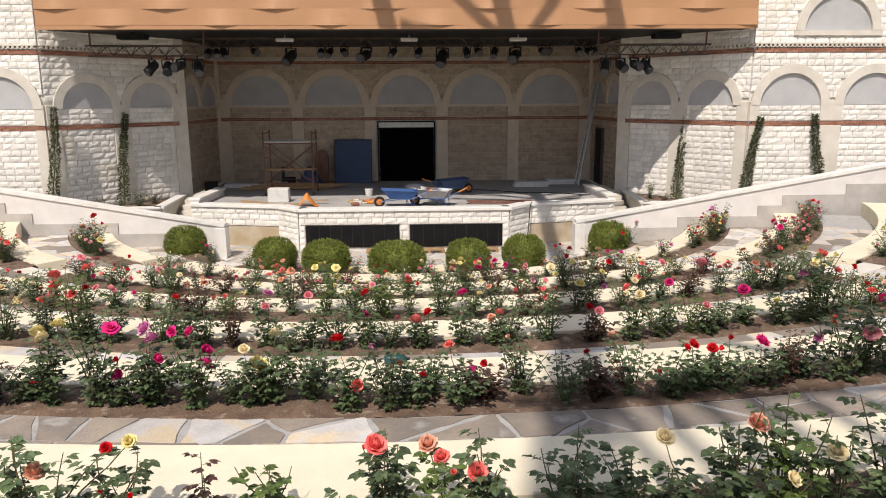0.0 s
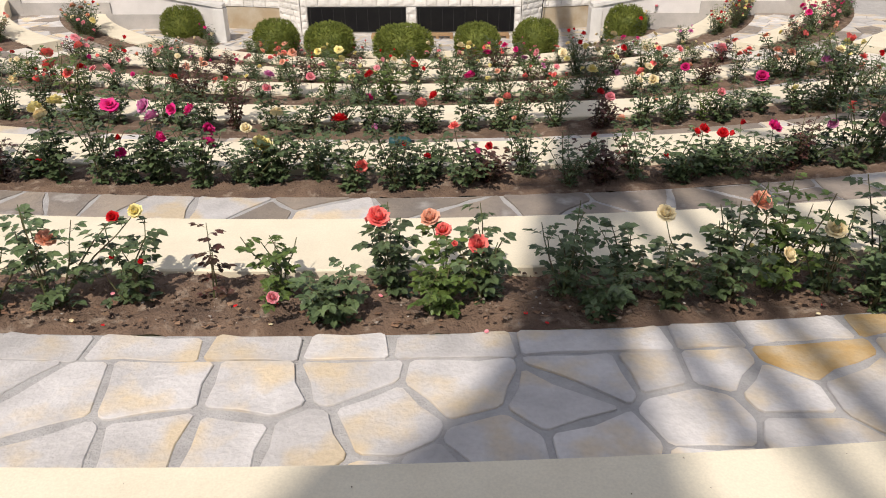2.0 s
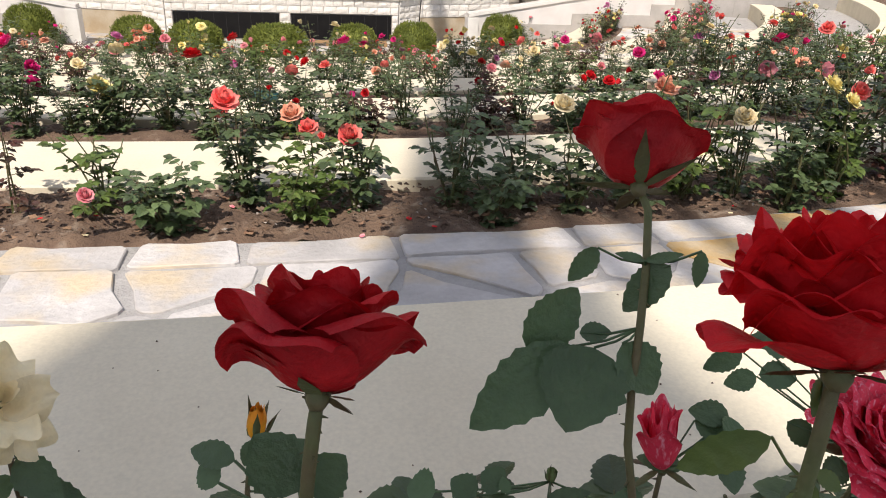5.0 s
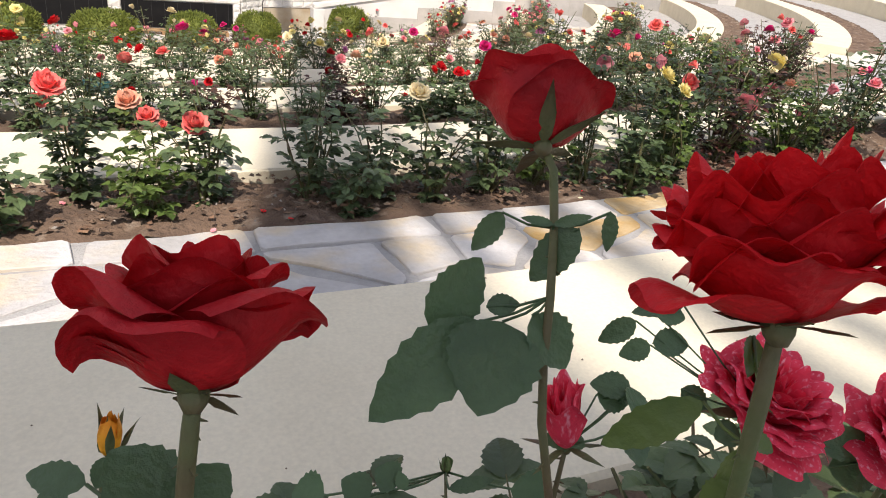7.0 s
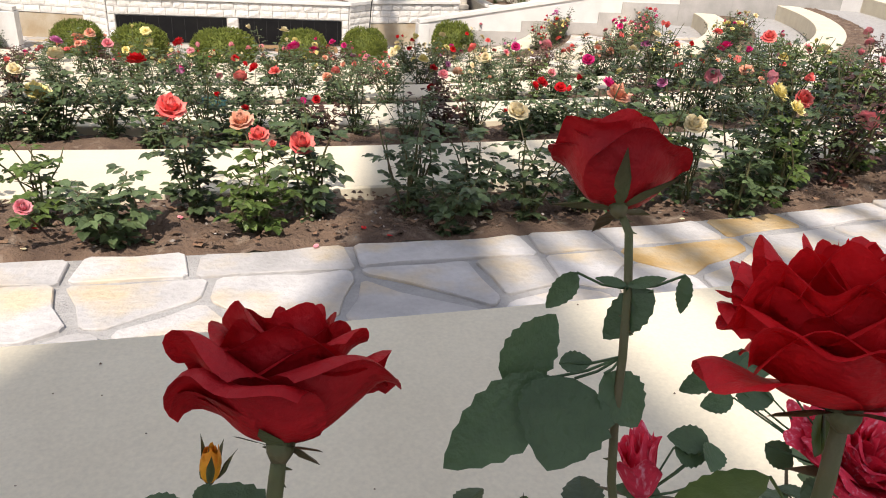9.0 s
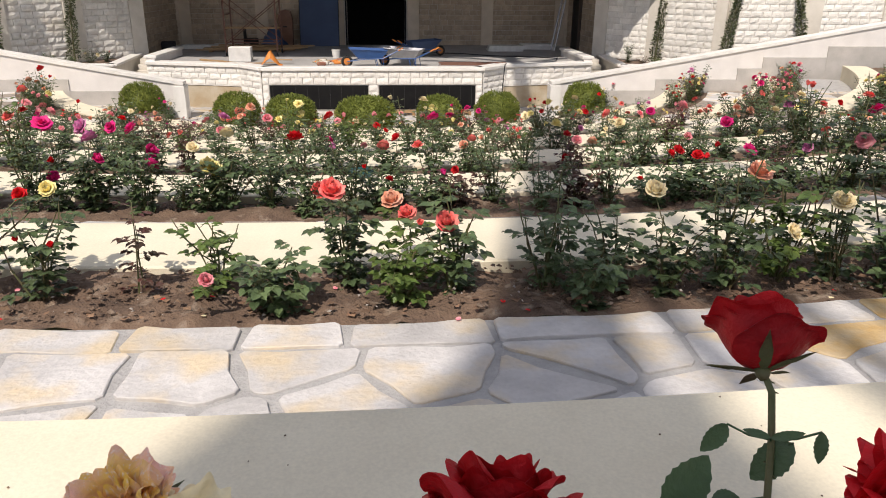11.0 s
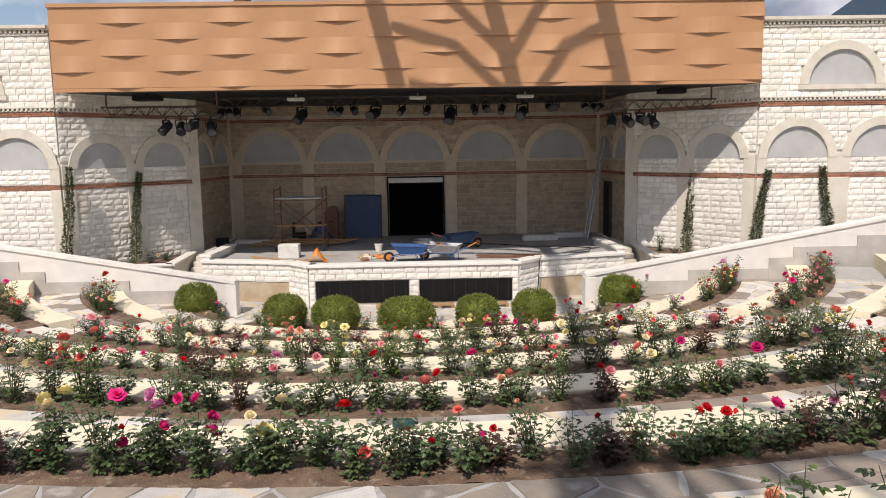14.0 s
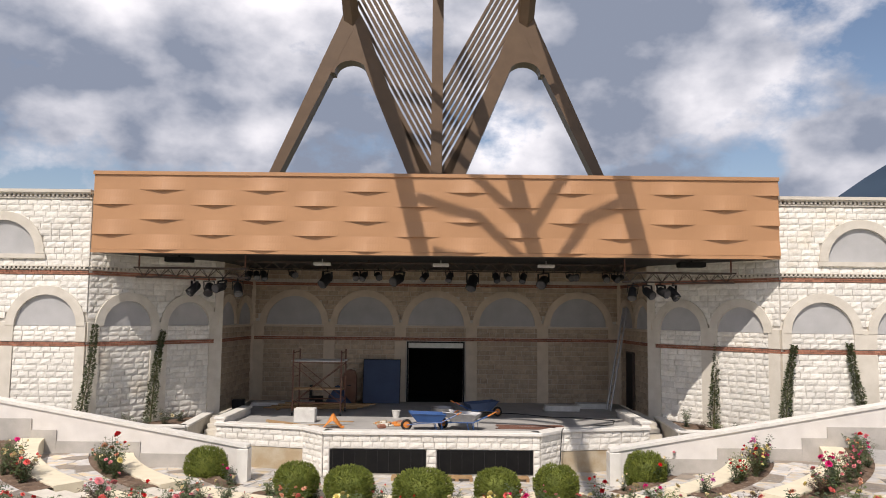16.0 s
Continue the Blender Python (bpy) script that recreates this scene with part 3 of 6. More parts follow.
B_Y, C_X, C_Y, O_X, O_Y = 34.0, 8.62, 29.5, 11.8, 25.6
STONE[:] = [M_TANSHADE, M_TANDRESSED]
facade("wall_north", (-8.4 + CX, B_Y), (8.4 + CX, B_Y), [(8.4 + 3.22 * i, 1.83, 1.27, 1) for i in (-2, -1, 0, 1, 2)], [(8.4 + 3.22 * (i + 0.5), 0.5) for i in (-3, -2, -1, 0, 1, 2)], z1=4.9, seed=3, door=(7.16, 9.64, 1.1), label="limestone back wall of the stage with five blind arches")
for sx in (-1, 1):
    a, b = (sx * C_X + CX, C_Y), (sx * 8.4 + CX, B_Y)
    o, far = (sx * O_X + CX, O_Y), (sx * 24.0 + CX, O_Y)
    wl_ = math.hypot(O_X - C_X, C_Y - O_Y)
    side = "west" if sx < 0 else "east"
    if sx < 0:
        STONE[:] = [M_TANSHADE, M_TANDRESSED]
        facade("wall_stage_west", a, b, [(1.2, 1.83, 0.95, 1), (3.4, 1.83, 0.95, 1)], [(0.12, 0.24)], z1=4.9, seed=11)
        STONE[:] = [M_BLOCK, M_DRESSED]
        facade("wall_wing_west", o, a, [(1.42, 1.83, 0.88, 1), (3.82, 1.83, 0.88, 1)], [(0.2, 0.4), (2.62, 0.64), (wl_ - 0.16, 0.32)], z1=TOP - 0.04, seed=12)
        L = 24.0 - O_X
        facade("wall_outer_west", far, o, [(L - 1.38 - 2.9 * i, 1.83, 1.06, 1) for i in range(4)], [(L - 2.83 - 2.9 * i, 0.76) for i in range(3)][::-1] + [(L - 0.16, 0.32)], upper=[(L - 3.0, 4.28, 1.15, 1), (L - 7.2, 4.28, 1.15, 1)], seed=13, single=True)
    else:
        STONE[:] = [M_TANSHADE, M_TANDRESSED]
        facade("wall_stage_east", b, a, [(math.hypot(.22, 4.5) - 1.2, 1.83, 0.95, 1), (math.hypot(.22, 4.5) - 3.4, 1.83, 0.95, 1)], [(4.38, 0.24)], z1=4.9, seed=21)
        STONE[:] = [M_BLOCK, M_DRESSED]
        facade("wall_wing_east", a, o, [(wl_ - 1.42, 1.83, 0.88, 1), (wl_ - 3.82, 1.83, 0.88, 1)], [(0.16, 0.32), (wl_ - 2.62, 0.64), (wl_ - 0.2, 0.4)], z1=TOP - 0.04, seed=22)
        facade("wall_outer_east", o, far, [(1.38 + 2.9 * i, 1.83, 1.06, 1) for i in range(4)], [(0.16, 0.32)] + [(2.83 + 2.9 * i, 0.76) for i in range(3)], upper=[(2.8, 4.28, 1.15, 1), (7.0, 4.28, 1.15, 1)], seed=23, single=True)
Soup().box(-24, 24, 38.2, 38.6, PLAZA, 6.2).ob("wall_rear", M_MORTAR, kind="structure", label="plain rear wall of the stage house", category="wall")

for sx in (-1, 1):
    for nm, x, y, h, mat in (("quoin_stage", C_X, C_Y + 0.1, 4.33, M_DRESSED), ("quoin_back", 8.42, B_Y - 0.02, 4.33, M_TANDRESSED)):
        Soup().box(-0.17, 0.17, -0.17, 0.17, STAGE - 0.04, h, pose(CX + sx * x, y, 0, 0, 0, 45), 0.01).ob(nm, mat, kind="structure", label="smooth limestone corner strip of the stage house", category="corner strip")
# the doorway; its room is lined black in place of real shade
door = holder("door_1", (CX, B_Y, STAGE), kind="structure", label="open dark double doorway with a glazed strip above", category="door")
f = Soup().box(-1.3, -1.24, -0.12, 0.3, 0, 2.7).box(1.24, 1.3, -0.12, 0.3, 0, 2.7).box(-1.24, 1.24, -0.12, 0.3, 2.64, 2.7).box(-1.24, 1.24, -0.06, 0.1, 2.36, 2.41)
f.ob("door_frame", M_BLACK, door)
# clear glass; the sky it mirrors is put into the pale pane colour
Soup().box(-1.24, 1.24, 0.02, 0.03, 2.41, 2.64).ob("transom_pane", material("frosted_transom", (0.85, 0.85, 0.8), (0.7, 0.72, 0.66), 5, 0.12, 0.0), door)
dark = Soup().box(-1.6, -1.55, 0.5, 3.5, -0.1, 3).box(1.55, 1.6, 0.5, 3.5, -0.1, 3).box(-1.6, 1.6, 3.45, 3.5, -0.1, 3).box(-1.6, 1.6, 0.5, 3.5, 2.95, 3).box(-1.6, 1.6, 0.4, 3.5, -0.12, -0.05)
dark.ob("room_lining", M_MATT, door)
nd = holder("door_2", (8.53, 32.35, STAGE), kind="structure", label="narrow dark metal side door of the stage", category="door")
Soup().box(-0.09, 0.0, -0.5, 0.5, 0.0, 2.35).ob("door_leaf", M_BLACK, nd)
Soup().box(-0.12, 0.0, -0.56, -0.5, 0.0, 2.41).box(-0.12, 0.0, 0.5, 0.56, 0.0, 2.41).box(-0.12, 0.0, -0.5, 0.5, 2.352, 2.41).ob("door_frame", M_DARKSTEEL, nd)

# roof with its clad fascia
FX0, FX1, FZ0, FZ1, FY = -11.42, 11.66, 4.3, 7.07, 25.0
roof = holder("stage_roof", (0, 0, 0), "flat stage roof behind a copper-brown clad fascia", "roof")
tagged(roof, kind="structure")
s = Soup().box(FX0 + 0.05, FX1 - 0.05, FY + 0.25, 34.58, 4.34, 4.44).box(FX0 + 0.05, FX1 - 0.05, FY + 0.25, 34.5, 6.6, 6.8)
s.ob("roof_deck", M_BLACK, roof)
rows = 5
pitch = (FZ1 - 0.24 - FZ0) / rows
fs = Soup()
for r in range(rows):
    zb, zt = FZ0 + 0.12 + r * pitch, FZ0 + 0.12 + (r + 1) * pitch - 0.006
    off = 0.0 if r % 2 else 1.72
    n = 240
    base = len(fs.v)
    for i in range(n + 1):
        x = FX0 + (FX1 - FX0) * i / n
        d = abs((x - FX0 - off - 0.6 + 1.72) % 3.44 - 1.72)
        bulge = max(0.0, 1 - d / 0.78) * 0.1
        fs.v += [(x, FY - bulge, zb - bulge * 0.1), (x, FY - bulge * 0.45, zb + pitch * 0.5), (x, FY, zt + 0.006), (x, FY + 0.09, zb)]
    for i in range(n):
        q = base + i * 4
        fs.f += [(q, q + 4, q + 5, q + 1), (q + 1, q + 5, q + 6, q + 2), (q + 4, q, q + 3, q + 7)]
fs.ob("fascia_cladding", M_FASCIA, roof, label="copper-brown cladding with lens-shaped folds")
Soup().box(FX0 - 0.01, FX1 + 0.01, FY - 0.02, FY + 0.08, FZ0, FZ0 + 0.11).ob("bottom_flashing", M_FASCIA, roof)
Soup().box(FX0 - 0.03, FX1 + 0.03, FY - 0.05, FY + 0.28, FZ1 - 0.12, FZ1).ob("top_flashing", M_FASCIA, roof)
Soup().box(FX0, FX1, FY + 0.09, FY + 0.24, FZ0 + 0.02, FZ1 - 0.13).ob("fascia_backing", M_FASCIA, roof)
for x in (FX0, FX1 - 0.12):
    Soup().box(x, x + 0.12, FY + 0.245, 34.5, FZ0 + 0.3, FZ1 - 0.13).ob("side_cladding", M_FASCIA, roof)
Soup().box(FX0 + 0.1, FX1 - 0.1, FY + 0.24, FY + 0.9, FZ0 + 0.02, FZ0 + 0.08).ob("soffit", M_DARKSTEEL, roof)


def truss(name, p0, p1, size=0.35, bays=14):
    p0, p1 = Vector(p0), Vector(p1)
    s = Soup()
    offs = [Vector((0, -size / 2, 0)), Vector((0, size / 2, 0)), Vector((0, 0, -size * 0.8))]
    for o in offs:
        s.tube([p0 + o, p1 + o], 0.028, 5)
    for i in range(bays):
        a, b = p0.lerp(p1, i / bays), p0.lerp(p1, (i + 0.5) / bays)
        c = p0.lerp(p1, (i + 1) / bays)
        s.tube([a + offs[0], b + offs[2]], 0.014, 4).tube([b + offs[2], c + offs[0]], 0.014, 4)
        s.tube([a + offs[1], b + offs[2]], 0.014, 4).tube([b + offs[2], c + offs[1]], 0.014, 4)
    return s.ob(name, M_DARKSTEEL, label="dark steel lighting truss under the stage roof", category="truss", group="lighting trusses")


truss("lighting_truss", (-7.4, 28.0, 4.24), (7.6, 28.0, 4.24), 0.35, 22)
truss("lighting_truss", (-10.3, 26.0, 3.86), (-6.4, 26.0, 3.86), 0.4, 7)
truss("lighting_truss", (6.6, 26.0, 3.86), (10.5, 26.0, 3.86), 0.4, 7)
for x in (-6.9, -2.4, 2.5, 7.1):
    Soup().tube([(x, 28.0, 4.24), (x, 28.0, 4.36)], 0.03, 6).ob("truss_hanger", M_DARKSTEEL, label="dark steel hanger rod of a truss", category="hanger", group="truss hangers")
for x in (-10.2, -6.5, 6.7, 10.4):
    Soup().tube([(x, 26.0, 3.86), (x, 26.0, 4.36)], 0.03, 6).ob("truss_hanger", M_RUST, label="rusty steel hanger rod of a truss", category="hanger", group="truss hangers")


def spotlight():
    ob = holder("spotlight", (0, 0, 0), "black stage spotlight hung from a truss", "spotlight", "stage spotlights")
    s = Soup().tube([(0, 0, 0), (0, 0, -0.1)], 0.02, 6)
    s.box(-0.15, -0.13, -0.03, 0.03, -0.34, -0.1).box(0.13, 0.15, -0.03, 0.03, -0.34, -0.1).box(-0.13, 0.13, -0.03, 0.03, -0.12, -0.1)
    s.ob("yoke", M_BLACK, ob)
    b = Soup().tube([(0, 0.14, -0.2), (0, 0.08, -0.24), (0, -0.08, -0.36), (0, -0.17, -0.44)], [0.07, 0.115, 0.12, 0.13], 10)
    b.ob("lamp_housing", M_BLACK, ob)
    Soup().tube([(0, -0.171, -0.441), (0, -0.18, -0.447)], 0.11, 10).ob("lens", material("lens_glass", (0.03, 0.03, 0.035), None, 5, 0.15, 0.0), ob)
    return ob


first = spotlight()
first.matrix_basis = pose(-6.9, 28.0, 4.06)
rng = random.Random(5)
for x, y, z, k in ([(-6.6, 28, 4.06, 1), (-6.3, 28, 4.06, 1), (-5.3, 28, 4.06, 1), (-3.95, 28, 4.06, 1.5), (-2.9, 28, 4.06, 1), (-2.6, 28, 4.06, 1), (-2.05, 28, 4.06, 1), (-1.2, 28, 4.06, 1.5), (-0.3, 28, 4.06, 1), (0.6, 28, 4.06, 1), (1.5, 28, 4.06, 1.6),
                    (2.4, 28, 4.06, 1), (2.8, 28, 4.06, 1), (3.4, 28, 4.06, 1), (4.15, 28, 4.06, 1.5), (5.1, 28, 4.06, 1), (5.4, 28, 4.06, 1), (6.5, 28, 4.06, 1), (6.8, 28, 4.06, 1), (7.1, 28, 4.06, 1)]
                   + [(-8.25 + 0.5 * i, 26, 3.55, 1.25) for i in range(4)] + [(7.0 + 0.46 * i, 26, 3.55, 1.25) for i in range(4)]):
    c = copy_thing(first, pose(x, y, z, rng.uniform(-25, 15), rng.uniform(-6, 6), rng.uniform(-40, 40)) @ Matrix.Diagonal((k, k, k, 1)))
    c.scale = (k, k, k)
for x in (-4.1, 0.3, 4.2):
    Soup().box(x - 0.3, x + 0.3, 27.5, 27.8, 4.1, 4.22, None, 0.02).tube([(x, 27.65, 4.22), (x, 27.65, 4.36)], 0.02, 5).ob("flood_light", M_STONEWHITE, label="pale flat flood light under the roof", category="flood light", group="flood lights")
for x in (-9.0, 9.2):
    Soup().box(x - 0.45, x + 0.45, 26.3, 26.8, 4.1, 4.28, None, 0.02).tube([(x, 26.5, 4.28), (x, 26.5, 4.36)], 0.03, 5).ob("loudspeaker", M_BLACK, label="flat black loudspeaker box hung below the roof", category="loudspeaker", group="hung loudspeakers")

# ---- bronze steel mast on the roof, reaching out over the seats ----
mast = holder("roof_mast", (0, 0, 0), "bronze steel A-frames with a slatted fan above the stage roof", "mast")
MY = 29.0


def ribbon(soup, pts, half, y0, y1):
    """A flat steel plate that follows pts in the x-z plane, half wide to both sides."""
    n = len(pts)
    left, right = [], []
    for i, (x, z) in enumerate(pts):
        p, q = pts[max(0, i - 1)], pts[min(n - 1, i + 1)]
        dx, dz = q[0] - p[0], q[1] - p[1]
        d = math.hypot(dx, dz)
        h = half[i] if isinstance(half, (list, tuple)) else half
        left.append((x - dz / d * h, z + dx / d * h))
        right.append((x + dz / d * h, z - dx / d * h))
    v = [(x, y, z) for x, z in left for y in (y0, y1)] + [(x, y, z) for x, z in right for y in (y0, y1)]
    f = []
    for i in range(n - 1):
        a, b = 2 * i, 2 * n + 2 * i
        f += [(a, a + 2, b + 2, b), (a + 1, b + 1, b + 3, a + 3), (a, a + 1, a + 3, a + 2), (b, b + 2, b + 3, b + 1)]
    f += [(0, 2 * n, 2 * n + 1, 1), (2 * n - 2, 2 * n - 1, 4 * n - 1, 4 * n - 2)]
    soup.add(v, f)


for sx in (-1, 1):
    ribbon(q := Soup(), [(CX + sx * x, z) for x, z in ((6.9, 6.7), (3.72, 13.7), (3.45, 14.3))], [0.17, 0.3, 0.34], MY, MY + 0.7)
    q.ob("outer_leg", M_BRONZE, mast)
    ribbon(q := Soup(), [(CX + sx * x, z) for x, z in ((0.42, 6.7), (3.2, 13.7), (3.5, 14.3))], [0.22, 0.34, 0.34], MY + 0.003, MY + 0.697)
    q.ob("inner_leg", M_BRONZE, mast)
    cp = [(CX + sx * 3.46 - 0.8, 11.9), (CX + sx * 3.46 - 0.5, 13.95), (CX + sx * 3.46 + 0.5, 13.95), (CX + sx * 3.46 + 0.8, 11.9)] + [(CX + sx * 3.46 + 0.64 * math.cos(math.pi * i / 10), 11.9 + 0.5 * math.sin(math.pi * i / 10)) for i in range(11)]
    s = Soup()
    n = len(cp)
    s.add([(x, MY + 0.006, z) for x, z in cp] + [(x, MY + 0.69, z) for x, z in cp], [tuple(range(n)), tuple(reversed(range(n, 2 * n)))] + [(i, n + i, n + (i + 1) % n, (i + 1) % n) for i in range(n)])
    s.ob("gusset", M_BRONZE, mast)
    # column and forward arm
    s = Soup()
    path = [Vector((CX + sx * 3.5, MY + 0.3, 14.0)), Vector((CX + sx * 3.6, MY - 1.0, 16.0)), Vector((CX + sx * 3.7, 22.0, 17.0)), Vector((CX + sx * 3.7 - 0.6, 13.0, 17.6))]
    s.tube(path, [0.36, 0.34, 0.34, 0.3], 6)
    s.ob("forward_arm", M_BRONZE, mast)
s = Soup()
s.box(CX - 0.22, CX + 0.22, MY - 0.15, MY + 0.3, 6.6, 16.0)
s.tube([(CX, MY, 15.6), (CX - 0.05, 22.0, 17.0), (CX - 0.3, 14.0, 17.3), (-1.0, 5.0, 17.0), (-2.6, -4.0, 16.4), (-3.25, -7.4, 16.05), (-3.42, -8.2, 16.0), (-3.65, -8.7, 16.0), (-3.73, -9.05, 16.0), (-3.92, -9.7, 15.9), (-4.4, -13.0, 15.6)], [0.3, 0.3, 0.26, 0.28, 0.3, 0.3, 0.4, 0.56, 0.7, 0.98, 1.4], 8)
s.ob("spine", M_BRONZE, mast)
for sx in (-1, 1):
    for i in range(20):
        t = i / 19
        z_hi = 9.0 + 8.0 * t
        xo = min(3.25, 0.62 + (z_hi - 6.9) * 0.4)
        drop = xo * 1.75
        z_in = z_hi - drop
        if z_in < 6.7:
            frac = (z_hi - 6.7) / drop
            p0, p1 = (CX + sx * xo * (1 - frac), 6.7), (CX + sx * xo, z_hi)
        else:
            p0, p1 = (CX + sx * 0.16, z_in), (CX + sx * xo, z_hi)
        if math.hypot(p1[0] - p0[0], p1[1] - p0[1]) < 0.3:
            continue
        s = Soup()
        ribbon(s, [p0, p1], 0.05, MY + 0.1, MY + 0.4)
        s.ob("slat", M_BRONZE, mast)
    for i in range(9):
        y = 25.5 - 1.35 * i
        zz = 16.4 + 0.1 * i
        Soup().tube([(CX + sx * 3.6, y, zz), (CX + sx * 1.8, y - 0.7, zz + 0.35), (CX - 0.1, y - 2.2, zz + 0.3)], 0.15, 5).ob("slat", M_BRONZE, mast)
pyl = holder("rear_pylon", (0, 0, 0), "bronze steel pylon with branching arms behind the upper seats", "pylon")
Soup().tube([(-4.5, -15, 0.8), (-4.2, -13.2, 16.4)], [0.8, 0.6], 8).ob("post", M_BRONZE, pyl)
Soup().tube([(-3.4, -5.1, 16.1), (1.0, -5.1, 16.3)], 0.1, 6).ob("crossbeam", M_BRONZE, pyl)
for i in range(9):
    x0 = -2.8 + (0.27 + 0.02 * i) * i
    Soup().tube([(x0 - 0.3, -5.1, 16.0), (x0 - 0.04, -7.4, 16.05), (x0 + 0.06, -8.5, 16.1), (x0 + 0.5, -11.7, 16.3)], 0.075, 5).ob("arm", M_BRONZE, pyl)
for y0 in (-3.0, 0.0, 3.5):
    Soup().tube([(-2.4 + 0.18 * (y0 + 3), y0, 16.5), (3.5, y0 - 4.5, 16.6)], 0.1, 5).ob("arm", M_BRONZE, pyl)

# ---- stage ----
EDGE = [(-7.45, 26.5), (-4.25, 25.75), (-3.45, 24.9), (3.6, 24.9), (4.4, 25.75), (7.6, 26.5)]
stage = holder("stage", (0, 0, 0), "raised stage with a block-faced front and grey floor", "stage")
tagged(stage, kind="structure")
s = Soup().prism([(x, y + 0.02) for x, y in EDGE] + [(8.3, 29.4), (8.3, 34), (-8.2, 34), (-8.2, 29.4)], PLAZA, STAGE)
s.ob("stage_floor", M_STAGE, stage, label="grey concrete stage floor")
for i in range(5):
    p0, p1 = EDGE[i], EDGE[i + 1]
    m = wall_frame(p0, p1)
    ln = math.dist(p0, p1)
    Soup().box(-0.02, ln + 0.02, -0.38, 0.12, STAGE + 0.02, STAGE + 0.13, m, 0.015).ob("coping", M_COPING, stage, label="white stone coping of the stage edge")
    Soup().box(0, ln, -0.3, -0.005, PLAZA, STAGE + 0.016, m).ob("front_wall", M_MORTAR, stage)
    rng = random.Random(30 + i)
    if i == 2:
        blockwork(m, 0, ln, -2.02, STAGE + 0.01, (), stage, rng, True, 0.2)
        blockwork(m, 0, 0.2, PLAZA, -2.03, (), stage, rng, True, 0.2)
        blockwork(m, ln - 0.2, ln, PLAZA, -2.03, (), stage, rng, True, 0.2)
        blockwork(m, ln / 2 - 0.16, ln / 2 + 0.16, PLAZA, -2.03, (), stage, rng, True, 0.2)
        for a, b in ((0.2, ln / 2 - 0.16), (ln / 2 + 0.16, ln - 0.2)):
            Soup().box(a + 0.02, b - 0.02, 0.0, 0.03, PLAZA + 0.12, -2.05, m).ob("black_panel", M_MATT, stage, label="matt black front panel")
            for j in range(9):
                u = a + 0.1 + (b - a - 0.25) * j / 8
                Soup().box(u, u + 0.012, 0.031, 0.04, PLAZA + 0.12, -2.05, m).ob("panel_batten", M_RUBBER, stage)
    elif i in (1, 3):
        blockwork(m, 0, ln, PLAZA, STAGE + 0.01, (), stage, rng, True, 0.2)
    else:
        blockwork(m, 0, ln, -2.2, STAGE + 0.01, (), stage, rng, True, 0.2)
        Soup().box(0, ln, -0.004, 0.03, PLAZA, -2.21, m).ob("stone_panel", M_BROWNSTONE, stage, label="tan stone panel")
for x in (-2.6, -0.7, 0.9, 2.7):
    p = holder("pallet", (x, 24.55, PLAZA), "pale wooden pallet lying before the stage front", "pallet", "pallets")
    for j in range(4):
        Soup().box(-0.5, 0.5, -0.22 + 0.12 * j, -0.13 + 0.12 * j, 0.09, 0.112).ob("board", M_WOOD, p)
    for u in (-0.45, 0, 0.45):
        Soup().box(u - 0.05, u + 0.05, -0.22, 0.23, 0.0, 0.089).ob("bearer", M_WOOD, p)
# low walls at the stage's sides, the steps and the planters with their climbers
for sx in (-1, 1):
    nm = "west" if sx < 0 else "east"
    m = wall_frame((sx * 7.42 + CX, 26.5), (sx * 7.3 + CX, 29.6)) if sx > 0 else wall_frame((sx * 7.3 + CX, 29.6), (sx * 7.42 + CX, 26.5))
    w = Soup().box(0, 3.1, -0.14, 0.14, PLAZA, STAGE + 0.22, m).ob("low_wall_" + nm, M_WHITE, kind="structure", label="low white wall beside the stage steps", category="wall")
    Soup().box(-0.03, 3.13, -0.2, 0.2, STAGE + 0.222, STAGE + 0.31, m, 0.012).ob("coping", M_COPING, w)
    for i in range(8):
        Soup().box(min(sx * 7.58, sx * 8.36) + CX, max(sx * 7.58, sx * 8.36) + CX, 26.1 + 0.33 * i, 29.6, PLAZA + 0.165 * i, PLAZA + 0.165 * (i + 1), None, 0.008).ob("stage_step", M_DRESSED, kind="structure", label="pale stone step up to the stage", category="step")
    pl = Soup()
    pts = [(8.5, 26.0), (10.9, 25.7), (12.2, 24.75), (16.0, 24.75), (16.0, 25.45), (11.75, 25.45), (8.75, 29.2)]
    pl.prism([(CX + sx * x, y) for x, y in (pts if sx > 0 else pts[::-1])], PLAZA, STAGE - 0.02)
    planter = pl.ob("planter_" + nm, M_SOIL, kind="structure", label="raised planting bed along the stage wing", category="planter")
    for p0, p1 in (((8.7, 29.3), (8.5, 26.0)), ((8.5, 26.0), (10.9, 25.7)), ((10.9, 25.7), (12.2, 24.7))):
        a, b = (CX + sx * p0[0], p0[1]), (CX + sx * p1[0], p1[1])
        m = wall_frame(a, b)
        Soup().box(-0.05, math.dist(a, b) + 0.05, -0.13, 0.13, PLAZA, STAGE + 0.02, m).ob("planter_wall", M_DRESSED, planter)
        Soup().box(-0.08, math.dist(a, b) + 0.08, -0.18, 0.18, STAGE + 0.023, STAGE + 0.1, m, 0.01).ob("coping", M_COPING, planter)

